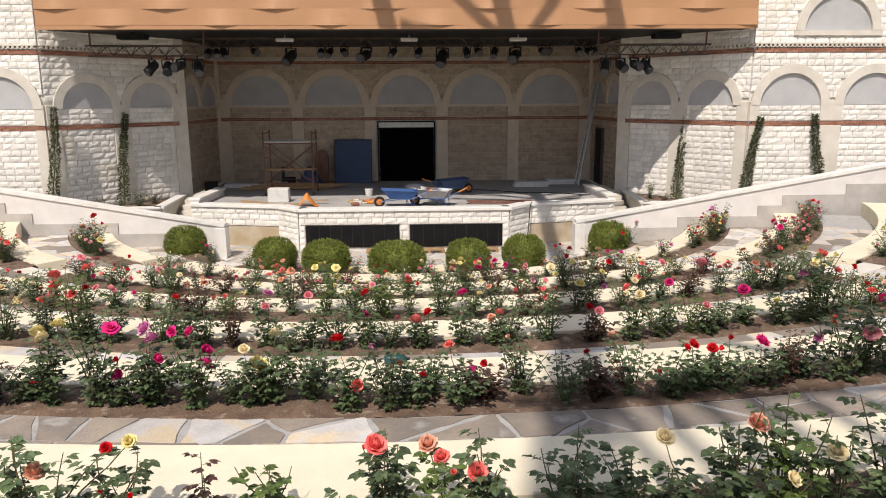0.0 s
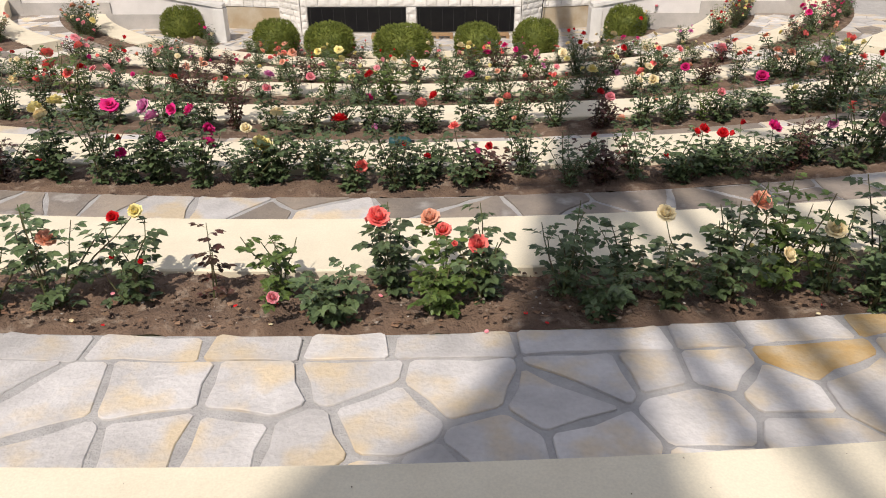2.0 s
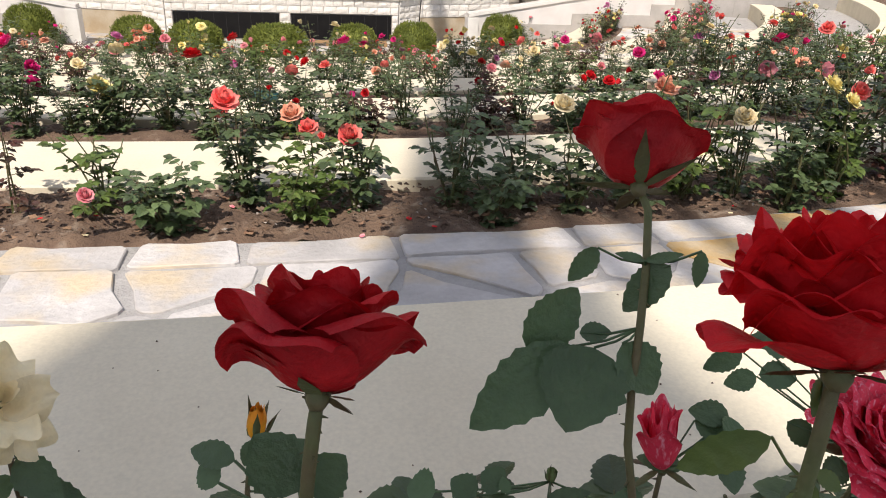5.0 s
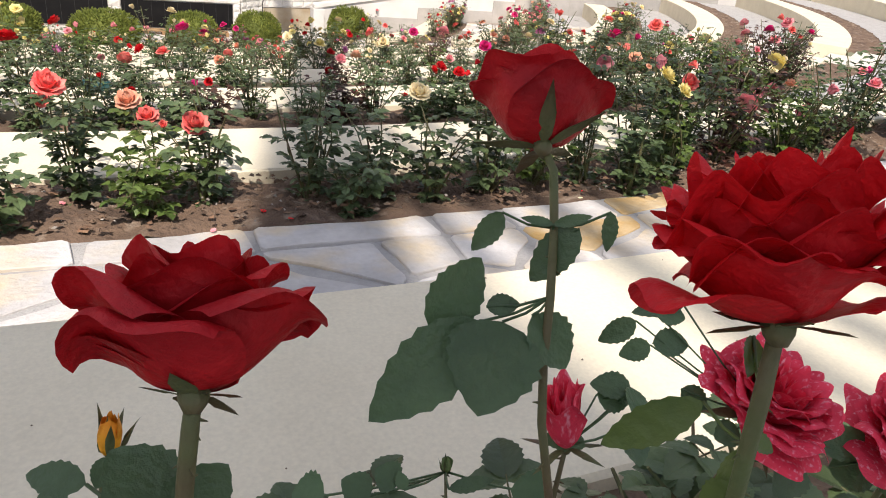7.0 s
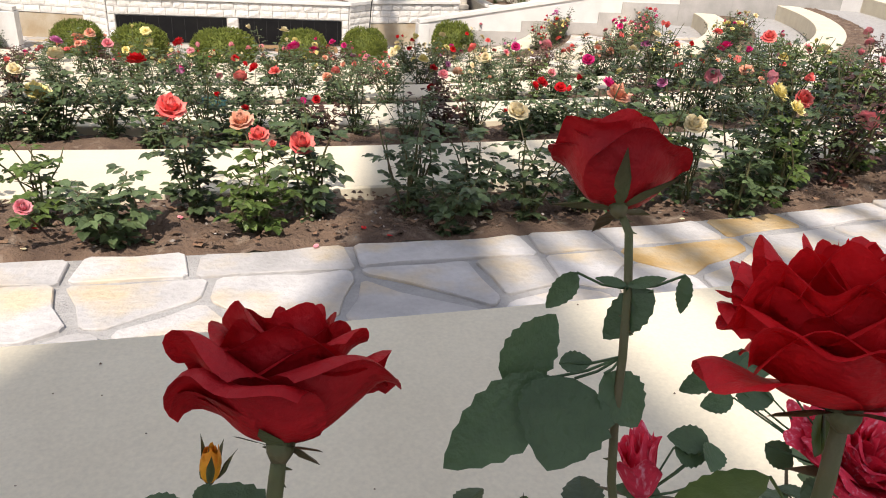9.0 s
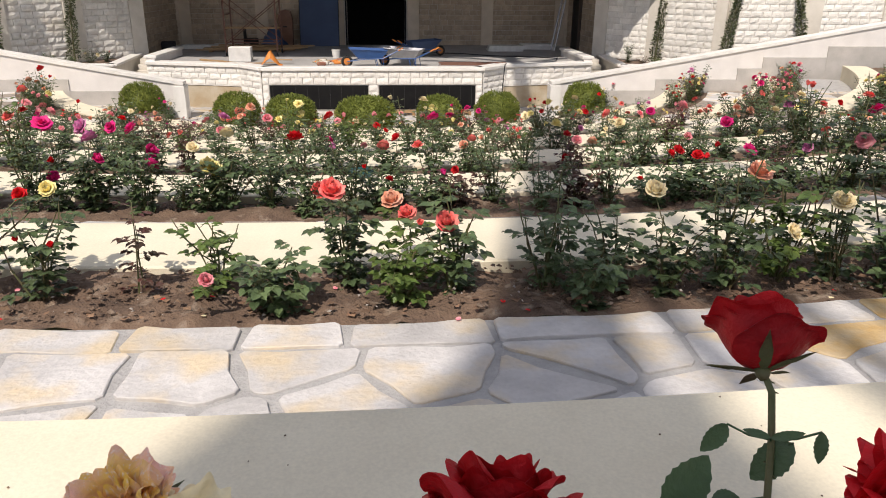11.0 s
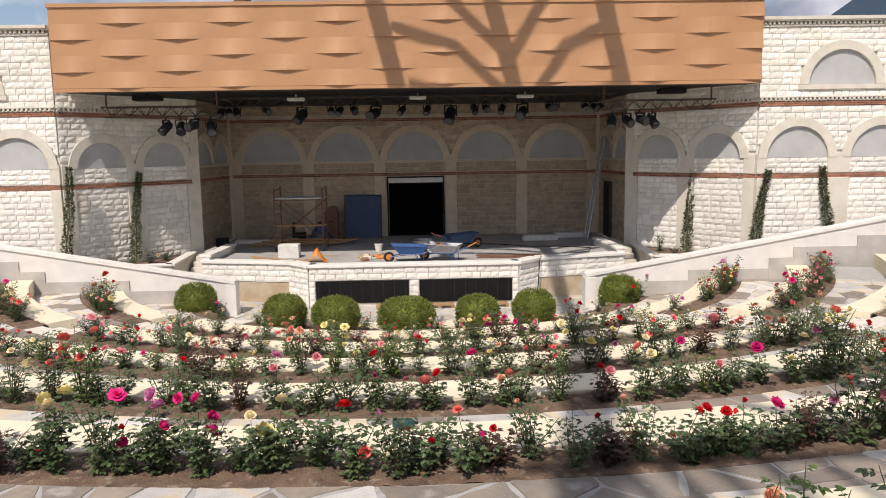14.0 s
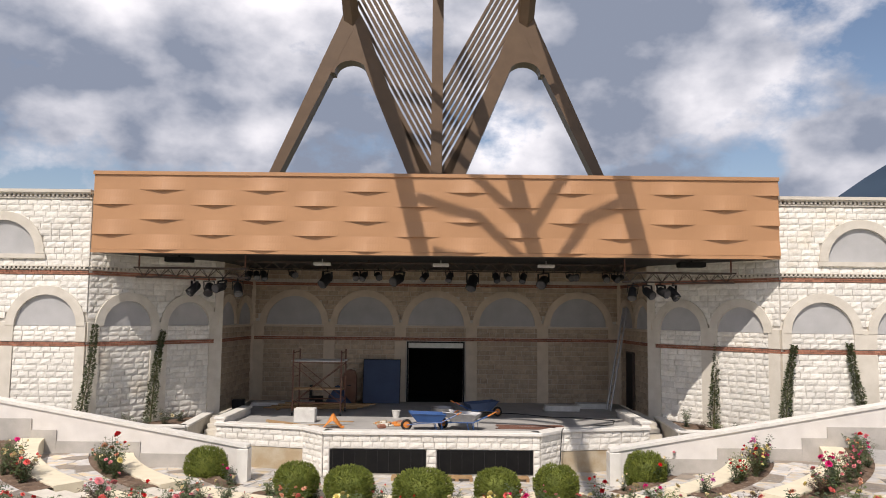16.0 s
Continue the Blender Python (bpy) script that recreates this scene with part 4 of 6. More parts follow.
# far hills
s = Soup()
n, d = 90, 5
for i in range(n + 1):
    a = radians(-80 + 160 * i / n)
    deg = math.degrees(a)
    ridge = (335 + 22 * (deg - 28.4) + 12 * noise.noise((deg * 0.4, 0, 3))) * max(0, min(1, (deg - 17) / 8)) - 20
    for j in range(d + 1):
        rr = 1700 + 400 * j / d
        s.v.append((rr * math.sin(a), rr * math.cos(a), PLAZA - 20 + (ridge + 20) * (j / d) ** 0.8))
for i in range(n):
    for j in range(d):
        q = i * (d + 1) + j
        s.f.append((q, q + d + 1, q + d + 2, q + 1))
s.ob("backdrop", M_HILL, smooth=True, kind="structure", label="dark wooded hills in the distance, coloured bluer for haze", category="hills")


# ---- roses ----
def petal_material(name, colour, tip, stripe=None):
    m = material(name, colour, tip, 22, 0.55, 0.25, 120, island=0.18, objrand=0.12, through_light=0.12, spec=0.3)
    if stripe:
        n, l = m.node_tree.nodes, m.node_tree.links
        hsv = [x for x in n if x.type == "HUE_SAT"][0]
        wv, rp, mx, co = n.new("ShaderNodeTexNoise"), n.new("ShaderNodeValToRGB"), n.new("ShaderNodeMixRGB"), n.new("ShaderNodeTexCoord")
        mp = n.new("ShaderNodeMapping")
        mp.inputs["Scale"].default_value = (1, 1, 0.15)
        wv.inputs["Scale"].default_value, wv.inputs["Detail"].default_value = 260, 3
        rp.color_ramp.elements[0].position, rp.color_ramp.elements[1].position = 0.56, 0.72
        src = hsv.inputs["Color"].links[0].from_socket
        l.new(co.outputs["Object"], mp.inputs["Vector"])
        l.new(mp.outputs["Vector"], wv.inputs["Vector"])
        l.new(wv.outputs["Fac"], rp.inputs["Fac"])
        l.new(rp.outputs["Color"], mx.inputs["Fac"])
        l.new(src, mx.inputs["Color1"])
        mx.inputs["Color2"].default_value = (*stripe, 1)
        l.new(mx.outputs["Color"], hsv.inputs["Color"])
    return m


PETALS = {
    "red": petal_material("red_petal", (0.72, 0.016, 0.022), (0.55, 0.008, 0.014)),
    "crimson": petal_material("crimson_petal", (0.5, 0.01, 0.014), (0.34, 0.005, 0.01)),
    "amber": petal_material("amber_petal", (0.85, 0.42, 0.02), (0.85, 0.2, 0.03)),
    "green": petal_material("green_bud_petal", (0.14, 0.2, 0.07), (0.1, 0.15, 0.05)),
    "magenta": petal_material("magenta_petal", (0.76, 0.035, 0.22), (0.64, 0.02, 0.2)),
    "pink": petal_material("pink_petal", (0.82, 0.22, 0.28), (0.85, 0.42, 0.42)),
    "coral": petal_material("coral_petal", (0.85, 0.12, 0.12), (0.88, 0.3, 0.24)),
    "peach": petal_material("peach_petal", (0.84, 0.36, 0.22), (0.86, 0.54, 0.4)),
    "cream": petal_material("cream_petal", (0.85, 0.76, 0.52), (0.85, 0.7, 0.4)),
    "yellow": petal_material("yellow_petal", (0.88, 0.74, 0.26), (0.88, 0.8, 0.42)),
    "lilac": petal_material("lilac_petal", (0.62, 0.15, 0.38), (0.7, 0.32, 0.5)),
    "striped": petal_material("striped_red_petal", (0.8, 0.05, 0.1), (0.7, 0.03, 0.07), (0.84, 0.32, 0.4)),
    "withered": petal_material("withered_petal", (0.86, 0.56, 0.1), (0.86, 0.5, 0.42), (0.88, 0.7, 0.6)),
}


def petal(soup, phi, L, W, leans, r0, z0, nu, nv, rng, ruffle=0.0, point=0.0, droop=0.0):
    """One petal round the z axis: it leaves the axis at r0 and leans by the four angles given from its base to its rim; its sides stand a little lower than its middle."""
    base = len(soup.v)
    ph1, ph2 = rng.uniform(0, 6.28), rng.uniform(0, 6.28)
    stops = (0.0, 0.38, 0.76, 1.0)
    for i in range(nu + 1):
        u = -1 + 2 * i / nu
        r, h = r0, z0
        Lu = L * (1 - 0.13 * abs(u) ** 2.6 + point * max(0.0, 1 - abs(u) * 2.2) ** 1.5) * (1 + ruffle * 0.3 * math.sin(5 * u + ph1))
        for j in range(nv + 1):
            v = j / nv
            if j:
                vm = (j - 0.5) / nv
                k = 0 if vm < stops[1] else 1 if vm < stops[2] else 2
                t = (vm - stops[k]) / (stops[k + 1] - stops[k])
                a = radians(leans[k] + (leans[k + 1] - leans[k]) * t + droop * u * u * vm)
                r += math.sin(a) * Lu / nv
                h += math.cos(a) * Lu / nv
            wv = W * (0.34 + 0.66 * math.sin(math.pi * min(0.62, 0.06 + 0.62 * v)))
            th = phi + u * wv / max(r, 0.36 * L)
            k = 1 + ruffle * 0.4 * v * v * math.sin(6 * u + ph2)
            soup.v.append((r * k * math.cos(th), r * k * math.sin(th), h + ruffle * L * 0.45 * v * v * math.sin(5 * u + ph1)))
    for i in range(nu):
        for j in range(nv):
            q = base + i * (nv + 1) + j
            soup.f.append((q, q + nv + 1, q + nv + 2, q + 1))


# layers of a bloom from its heart outwards: petals, length, width, leans from base to rim, start radius
OPEN = ((3, 1.1, 0.5, (24, 4, -20, -40), 0.04), (5, 1.12, 0.6, (46, 14, -10, -20), 0.06), (6, 1.12, 0.66, (60, 28, 12, 30), 0.08), (7, 1.12, 0.7, (74, 46, 40, 75), 0.08), (6, 1.1, 0.76, (86, 66, 66, 105), 0.08))
GOBLET = ((3, 1.1, 0.5, (18, 0, -12, -5), 0.04), (4, 1.2, 0.7, (55, 4, -4, 20), 0.06), (5, 1.25, 0.8, (72, 14, 10, 55), 0.08))
FLAT = ((4, 0.62, 0.46, (30, 0, -10, 5), 0.04), (5, 0.76, 0.56, (56, 22, 16, 40), 0.06), (6, 0.9, 0.64, (72, 46, 44, 70), 0.08), (7, 1.02, 0.66, (84, 68, 70, 100), 0.08), (6, 1.06, 0.68, (94, 88, 90, 120), 0.08))


def bloom_soup(R, seed, detail=2, layers=OPEN, ruffle=0.07):
    rng = random.Random(seed)
    s = Soup()
    ph = rng.uniform(0, 6.28)
    for n, L, W, leans, r0 in layers:
        ph += 0.7
        for i in range(n):
            petal(s, ph + 2 * math.pi * (i + rng.uniform(-0.12, 0.12)) / n, R * L * rng.uniform(0.9, 1.08), R * W, [x + rng.uniform(-7, 7) for x in leans], R * r0, 0, 2 * detail, detail + 2, rng, ruffle, 0.06, 14)
    return s


BLOOMS = {}
for colour, mat in PETALS.items():
    BLOOMS[colour] = [bloom_soup(0.05, 7 + i, 1, lay, 0.09).mesh("bloom", mat, True) for i, lay in enumerate((OPEN, GOBLET, FLAT))]
BLOOM_FINE = {c: bloom_soup(0.05, 17, 3, OPEN, 0.12).mesh("bloom", PETALS[c], True) for c in PETALS}


def leaflet(soup, base, way, up, L, W, fold=0.35, fine=False, rng=None, droop=0.25):
    """A pointed oval leaflet folded along its midrib."""
    way = way.normalized()
    side = way.cross(up).normalized()
    up = side.cross(way)
    n0 = len(soup.v)
    prof = ((0.0, 0.0), (0.16, 0.62), (0.4, 1.0), (0.68, 0.78), (0.88, 0.38), (1.0, 0.0)) if fine else ((0.0, 0.15), (0.3, 0.95), (0.66, 0.88), (1.0, 0.0))
    if fine:
        prof = [(i / 14, math.sin(math.pi * (i / 14) ** 0.82) ** 0.75 * (1 + (0.07 if i % 2 else -0.05))) for i in range(15)]
    k = len(prof)
    for t, w in prof:
        c = base + way * (L * t) - up * (droop * L * t * t)
        edge = up * (fold * W * w * 0.5)
        soup.v += [tuple(c), tuple(c + side * (W * w / 2) + edge), tuple(c - side * (W * w / 2) + edge)]
    for i in range(k - 1):
        a, b = n0 + 3 * i, n0 + 3 * i + 3
        soup.f += [(a, b, b + 1, a + 1), (a, a + 2, b + 2, b)]


def compound_leaf(soup, stems, base, way, L, rng, n=5, fine=False):
    """A rose leaf: a stalk with a leaflet at its tip and pairs along it."""
    up = Vector((rng.uniform(-0.3, 0.3), rng.uniform(-0.3, 0.3), 1)).normalized()
    way = way.normalized()
    side = way.cross(up).normalized()
    if stems is not None:
        stems.tube([base, base + way * L * 0.62], 0.0014, 3)
    leaflet(soup, base + way * L * 0.58, way, up, L * 0.46, L * 0.36, 0.3, fine)
    for f in ((0.5,) if n == 3 else (0.55, 0.28)):
        for sgn in (-1, 1):
            d = way * rng.uniform(0.3, 0.6) + side * sgn + up * rng.uniform(-0.2, 0.25)
            leaflet(soup, base + way * L * f, d, up, L * (0.38 if f > 0.4 else 0.3), L * (0.31 if f > 0.4 else 0.25), 0.3, fine)


def bush_soups(seed, height, spread, canes, leaves, size=0.1, tips=None, n=5, lean=(0, 0), fine=False):
    """Stems, foliage and the tips of the canes of one rose bush that stands at the origin."""
    rng = random.Random(seed)
    stems, fol, ends = Soup(), Soup(), []
    targets = list(tips or [])
    for c in range(max(canes, len(targets))):
        a = rng.uniform(0, 6.28)
        if c < len(targets):
            end = Vector(targets[c])
        else:
            r = spread * rng.uniform(0.25, 1.0)
            end = Vector((r * math.cos(a) + lean[0], r * math.sin(a) + lean[1], height * rng.uniform(0.55, 1.0)))
        b = Vector((rng.uniform(-0.03, 0.03), rng.uniform(-0.03, 0.03), -0.03))
        mid = b.lerp(end, 0.5) + Vector((rng.uniform(-0.04, 0.04), rng.uniform(-0.04, 0.04), 0.04))
        pts = [b, b.lerp(mid, 0.55), mid, mid.lerp(end, 0.5) + Vector((rng.uniform(-0.015, 0.015), rng.uniform(-0.015, 0.015), 0.0)), end]
        stems.tube(pts, [0.006, 0.005, 0.0045, 0.0035, 0.0025], 4)
        ends.append((end, (end - pts[3]).normalized()))
        m = max(2, int(leaves * (0.6 + 0.8 * rng.random()) * (end.length / max(height, 0.1))))
        for i in range(m):
            t = 0.06 + 0.9 * (i + rng.random() * 0.6) / m
            k = min(3, int(t * 4))
            p = pts[k].lerp(pts[k + 1], t * 4 - k)
            ang = 2.4 * i + a
            d = Vector((math.cos(ang), math.sin(ang), rng.uniform(-0.15, 0.55)))
            compound_leaf(fol, stems if n == 5 else None, p, d, size * rng.uniform(0.7, 1.2), rng, n, fine)
    return stems, fol, ends


VARIANTS = []
for i in range(12):
    st, fo, en = bush_soups(100 + i, (0.5, 0.6, 0.42, 0.66, 0.54, 0.48)[i % 6], (0.26, 0.3, 0.32)[i % 3], 10 + i % 3, 19, 0.09, n=3)
    mat = M_REDLEAF if i in (5, 10) else M_YOUNG if i in (3, 8) else M_LEAF
    VARIANTS.append((st.mesh("branchwork", M_STEM), fo.mesh("foliage", mat), en))
WORDS = {"red": "bright red", "crimson": "dark crimson", "magenta": "magenta", "pink": "soft pink", "coral": "coral red", "peach": "peach orange", "cream": "cream white", "yellow": "pale yellow", "lilac": "lilac pink", "striped": "red and pink striped", "withered": "withered yellow"}
BAG = ["red"] * 2 + ["coral"] * 3 + ["pink"] * 5 + ["magenta"] * 2 + ["cream"] * 4 + ["yellow"] * 3 + ["lilac"] + ["peach"] * 2
# blooms that stand out in the two beds behind the nearest one: colour, x, z, width
KNOWN = {
    1: (("yellow", -0.93, -0.1, 0.16), ("yellow", -0.86, -0.16, 0.12), ("pink", -1.94, -0.3, 0.08), ("magenta", -2.13, -0.15, 0.09), ("red", -2.13, -0.03, 0.08), ("magenta", -1.37, 0.05, 0.1), ("magenta", -1.36, -0.05, 0.12), ("magenta", -1.77, 0.0, 0.09),
        ("lilac", -1.9, 0.22, 0.12), ("lilac", -1.83, 0.14, 0.12), ("magenta", -1.46, 0.24, 0.1), ("magenta", -1.61, 0.26, 0.08), ("cream", -1.01, 0.1, 0.09), ("cream", -0.78, 0.17, 0.1), ("red", -0.22, 0.17, 0.12), ("coral", -0.06, -0.22, 0.1),
        ("yellow", -2.8, 0.22, 0.11), ("yellow", -2.65, 0.26, 0.12), ("cream", -2.74, 0.18, 0.11), ("red", -2.92, -0.28, 0.08), ("cream", -3.03, -0.28, 0.08)),
    1.5: (("red", 2.91, 0.01, 0.09), ("red", 2.84, -0.01, 0.08), ("red", 3.1, -0.04, 0.09), ("red", 3.18, -0.06, 0.08), ("crimson", 3.27, 0.03, 0.08), ("magenta", 3.62, -0.04, 0.12), ("pink", 3.99, -0.22, 0.1), ("magenta", 0.94, -0.11, 0.08), ("crimson", 1.05, -0.15, 0.06),
          ("pink", 2.18, -0.22, 0.07), ("red", 2.62, -0.24, 0.06), ("crimson", 1.96, -0.03, 0.07), ("coral", 0.73, 0.11, 0.08), ("lilac", 4.2, -0.03, 0.09), ("red", 0.3, -0.1, 0.07), ("crimson", 0.5, -0.18, 0.06)),
    2: (("coral", 0.44, -0.5, 0.13), ("magenta", -0.19, -0.45, 0.09), ("lilac", -1.39, -0.2, 0.12), ("pink", -1.41, -0.34, 0.1), ("pink", -0.87, -0.19, 0.1), ("red", -0.16, -0.16, 0.11), ("red", -3.7, -0.16, 0.1), ("pink", -3.41, -0.17, 0.1), ("red", -2.47, -0.18, 0.08), ("magenta", 1.02, -0.18, 0.13),
        ("red", 0.6, -0.4, 0.11), ("coral", 1.47, -0.42, 0.09), ("peach", 1.38, -0.5, 0.1)),
    2.5: (("magenta", 4.87, -0.4, 0.15), ("coral", 3.08, -0.16, 0.11), ("cream", 3.28, -0.29, 0.12), ("lilac", 5.65, -0.18, 0.12), ("magenta", 3.74, -0.2, 0.1), ("yellow", 5.25, -0.5, 0.1), ("pink", 2.77, -0.5, 0.11), ("crimson", 2.61, -0.4, 0.09), ("cream", 5.42, -0.22, 0.11), ("pink", 4.22, -0.5, 0.1)),
}


def plant_known(key, seed):
    """Bushes that carry the blooms of KNOWN: neighbours within a hand or two share one. Returns where they stand."""
    k, stands, groups = int(key), [], []
    for item in sorted(KNOWN[key], key=lambda b: b[1]):
        if groups and item[1] - groups[-1][0][1] < 0.26 and (item[0] == groups[-1][0][0] or len(groups[-1]) < 2):
            groups[-1].append(item)
        else:
            groups.append([item])
    for g, items in enumerate(groups):
        r_ = random.Random(seed + g)
        x, r = sum(b[1] for b in items) / len(items), bench_r(k) - 1.64
        p = polar(r + r_.uniform(-0.1, 0.1), math.asin((x - CX) / r), tread_z(k) - 0.02)
        tips = [(b[1] - p.x, r_.uniform(-0.08, 0.08), b[2] - p.z) for b in items]
        top = max(t[2] for t in tips)
        st, fo, en = bush_soups(seed + 50 + g, max(0.36, top * 0.82), 0.27, 9 + len(tips), 15, 0.12, tips, n=3)
        bush = holder("rose_bush", p, "leafy rose bush with %s blooms in a terrace bed" % WORDS[items[0][0]], "rose bush", "terrace roses")
        st.ob("branchwork", M_STEM, bush)
        fo.ob("foliage", M_REDLEAF if items[0][0] == "crimson" else M_LEAF, bush)
        for b, t in zip(items, tips):
            w = b[3] * 10.5
            share("bloom", BLOOM_FINE[b[0]] if w > 0.9 else BLOOMS[b[0]][r_.choice((0, 0, 1))], bush, Matrix.Translation(t) @ pose(0, 0, 0, r_.uniform(10, 55), r_.uniform(-30, 30), r_.uniform(0, 360)) @ Matrix.Diagonal((w, w, w, 1)))
        stands.append(x)
    return stands


def plant_row(k, x0, x1, step, rng, grow=1.0, blooms=(2, 5), taken=()):
    r = bench_r(k) - 1.635
    a, end = math.asin(max(-1, min(1, (x0 - CX) / r))), math.asin(max(-1, min(1, (x1 - CX) / r)))
    while a < end:
        inside = not any(g[0] - 0.03 < a < g[1] + 0.03 for g in (AISLE_L, AISLE_R))
        p = polar(r + rng.uniform(-0.2, 0.14), a, tread_z(k))
        if inside and not any(abs(x - p.x) < 0.15 for x in taken):
            few = taken and min(taken) < p.x < max(taken)
            plant_bush(p, rng, rng.choice(BAG), grow * rng.uniform(0.62, 1.15) * (0.85 if few else 1), rng.randint(0, 1) if few else rng.randint(*blooms))
        a += step * rng.uniform(0.7, 1.3) / r


def plant_bush(p, rng, colour, g, count):
    stems, fol, ends = VARIANTS[rng.randrange(len(VARIANTS))]
    bush = holder("rose_bush", p, "leafy rose bush with %s blooms in a terrace bed" % WORDS[colour], "rose bush", "terrace roses")
    bush.rotation_euler[2] = rng.uniform(0, 6.28)
    bush.scale = (g, g, g)
    share("branchwork", stems, bush)
    share("foliage", fol, bush)
    for e, d in rng.sample(ends, min(count, len(ends))):
        k = rng.choice((0.6, 0.7, 0.8, 0.9, 1.15)) * rng.uniform(0.9, 1.1)
        q = Vector((d.x + rng.uniform(-0.5, 0.5), d.y + rng.uniform(-0.5, 0.5), max(d.z, 0.5))).to_track_quat("Z", "Y").to_matrix().to_4x4()
        share("bloom", rng.choice(BLOOMS[colour]), bush, Matrix.Translation(e) @ q @ Matrix.Diagonal((k, k, k, 1)))


rng = random.Random(77)
plant_row(1, -4.2, 9.0, 0.28, rng, 1.36, (1, 4), plant_known(1, 2000) + plant_known(1.5, 2200))
plant_row(2, -6.2, 11.5, 0.4, rng, 1.34, (1, 4), plant_known(2, 2400) + plant_known(2.5, 2600))
plant_row(3, -8.0, 13.0, 0.46, rng, 1.32)
plant_row(4, -8.9, 9.6, 0.52, rng, 1.25)
plant_row(5, -7.2, 7.6, 0.58, rng, 1.15)
plant_row(6, -5.6, 5.6, 0.62, rng, 1.0)
plant_row(4, 9.4, 13.5, 0.42, rng, 1.2, (2, 5))
plant_row(5, 8.4, 11.6, 0.36, rng, 1.35, (2, 6))
plant_row(6, 6.75, 8.2, 0.34, rng, 1.15, (2, 6))
plant_row(3, -14.5, -9.0, 0.5, rng, 1.2, (2, 5))
plant_row(4, -11.0, -9.4, 0.35, rng, 1.3, (2, 6))
plant_row(5, -9.3, -8.0, 0.3, rng, 1.4, (2, 6))
for k, x0, x1 in ((0, 3.4, 7.5),):
    plant_row(k, x0, x1, 0.36, rng, 1.15, (1, 3))

# the bed before the nearest paving: bush by bush (x, y, height, spread, canes, leaves, leaf material, blooms as colour, x, y, z, size)
NEAR = (
    (-2.3, 4.0, 0.5, 0.22, 6, 8, M_LEAF, (("magenta", -2.25, 4.0, 0.5, 1.0),)),
    (-1.85, 3.95, 0.5, 0.22, 6, 7, M_LEAF, (("peach", -1.44, 3.95, 0.38, 0.95),)),
    (-1.48, 3.95, 0.5, 0.2, 6, 9, M_LEAF, (("red", -1.12, 4.05, 0.46, 0.6), ("yellow", -1.02, 4.1, 0.47, 0.7))),
    (-1.08, 4.0, 0.42, 0.2, 6, 9, M_LEAF, (("red", -1.1, 3.9, 0.3, 0.45), ("red", -0.96, 3.9, 0.27, 0.5))),
    (-0.66, 4.02, 0.4, 0.03, 0, 11, M_REDLEAF, ()),
    (-0.3, 4.0, 0.32, 0.2, 5, 6, M_YOUNG, (("pink", -0.27, 3.68, 0.19, 0.6),)),
    (0.02, 3.8, 0.24, 0.17, 7, 8, M_LEAF, ()),
    (0.3, 4.05, 0.42, 0.16, 6, 9, M_LEAF, (("coral", 0.24, 3.96, 0.48, 1.1), ("coral", 0.17, 4.1, 0.4, 0.45))),
    (0.56, 3.85, 0.25, 0.15, 6, 8, M_YOUNG, (("peach", 0.51, 4.2, 0.36, 1.0), ("coral", 0.58, 4.15, 0.31, 0.85))),
    (0.8, 4.0, 0.42, 0.17, 6, 10, M_LEAF, (("coral", 0.75, 3.93, 0.34, 1.0), ("coral", 0.63, 3.95, 0.33, 0.55))),
    (1.24, 4.0, 0.48, 0.18, 7, 9, M_LEAF, ()), (1.36, 3.84, 0.24, 0.17, 5, 7, M_LEAF, ()),
    (1.55, 4.0, 0.32, 0.18, 5, 7, M_LEAF, ()),
    (1.78, 3.9, 0.38, 0.2, 7, 10, M_LEAF, (("cream", 1.74, 4.06, 0.44, 0.95),)),
    (2.08, 3.95, 0.58, 0.22, 8, 12, M_LEAF, (("peach", 2.2, 4.0, 0.53, 1.1), ("yellow", 2.15, 3.9, 0.33, 0.4))),
    (2.4, 4.05, 0.55, 0.24, 8, 11, M_YOUNG, (("cream", 2.35, 3.9, 0.28, 0.8),)),
    (2.66, 4.0, 0.45, 0.2, 6, 9, M_LEAF, (("cream", 2.57, 3.9, 0.42, 1.0), ("peach", 2.45, 3.92, 0.42, 0.5))),
    (3.0, 4.05, 0.52, 0.22, 7, 10, M_LEAF, (("yellow", 3.05, 4.0, 0.55, 1.0),)),
    (2.85, 3.85, 0.34, 0.2, 5, 7, M_LEAF, ()),
    (3.2, 3.98, 0.52, 0.22, 6, 8, M_YOUNG, (("yellow", 3.1, 3.9, 0.5, 0.8),)),
    (3.3, 4.15, 0.5, 0.22, 7, 9, M_LEAF, (("coral", 3.3, 4.1, 0.5, 0.9),)),
)
for i, (x, y, h, sp, cn, lv, mat, bl) in enumerate(NEAR):
    z = -0.02
    tips = [(bx - x, by - y, bz - z) for _, bx, by, bz, _ in bl]
    st, fo, en = bush_soups(300 + i, h * 1.22, sp * 1.1, cn + 2, lv + 3, 0.115, tips)
    what = WORDS[bl[0][0]] + " blooms" if bl else "no open bloom"
    bush = holder("rose_bush", (x, y, z), "young rose bush with %s over bare soil" % what, "rose bush", "terrace roses")
    st.ob("branchwork", M_STEM, bush)
    fo.ob("foliage", mat, bush)
    for (c, bx, by, bz, k), t in zip(bl, tips):
        share("bloom", BLOOM_FINE[c] if k > 0.55 else BLOOMS[c][1], bush, Matrix.Translation(t) @ pose(0, 0, 0, random.Random(i).uniform(15, 50), random.Random(i + 5).uniform(-25, 25), 30 * i % 60) @ Matrix.Diagonal((k, k, k, 1)))

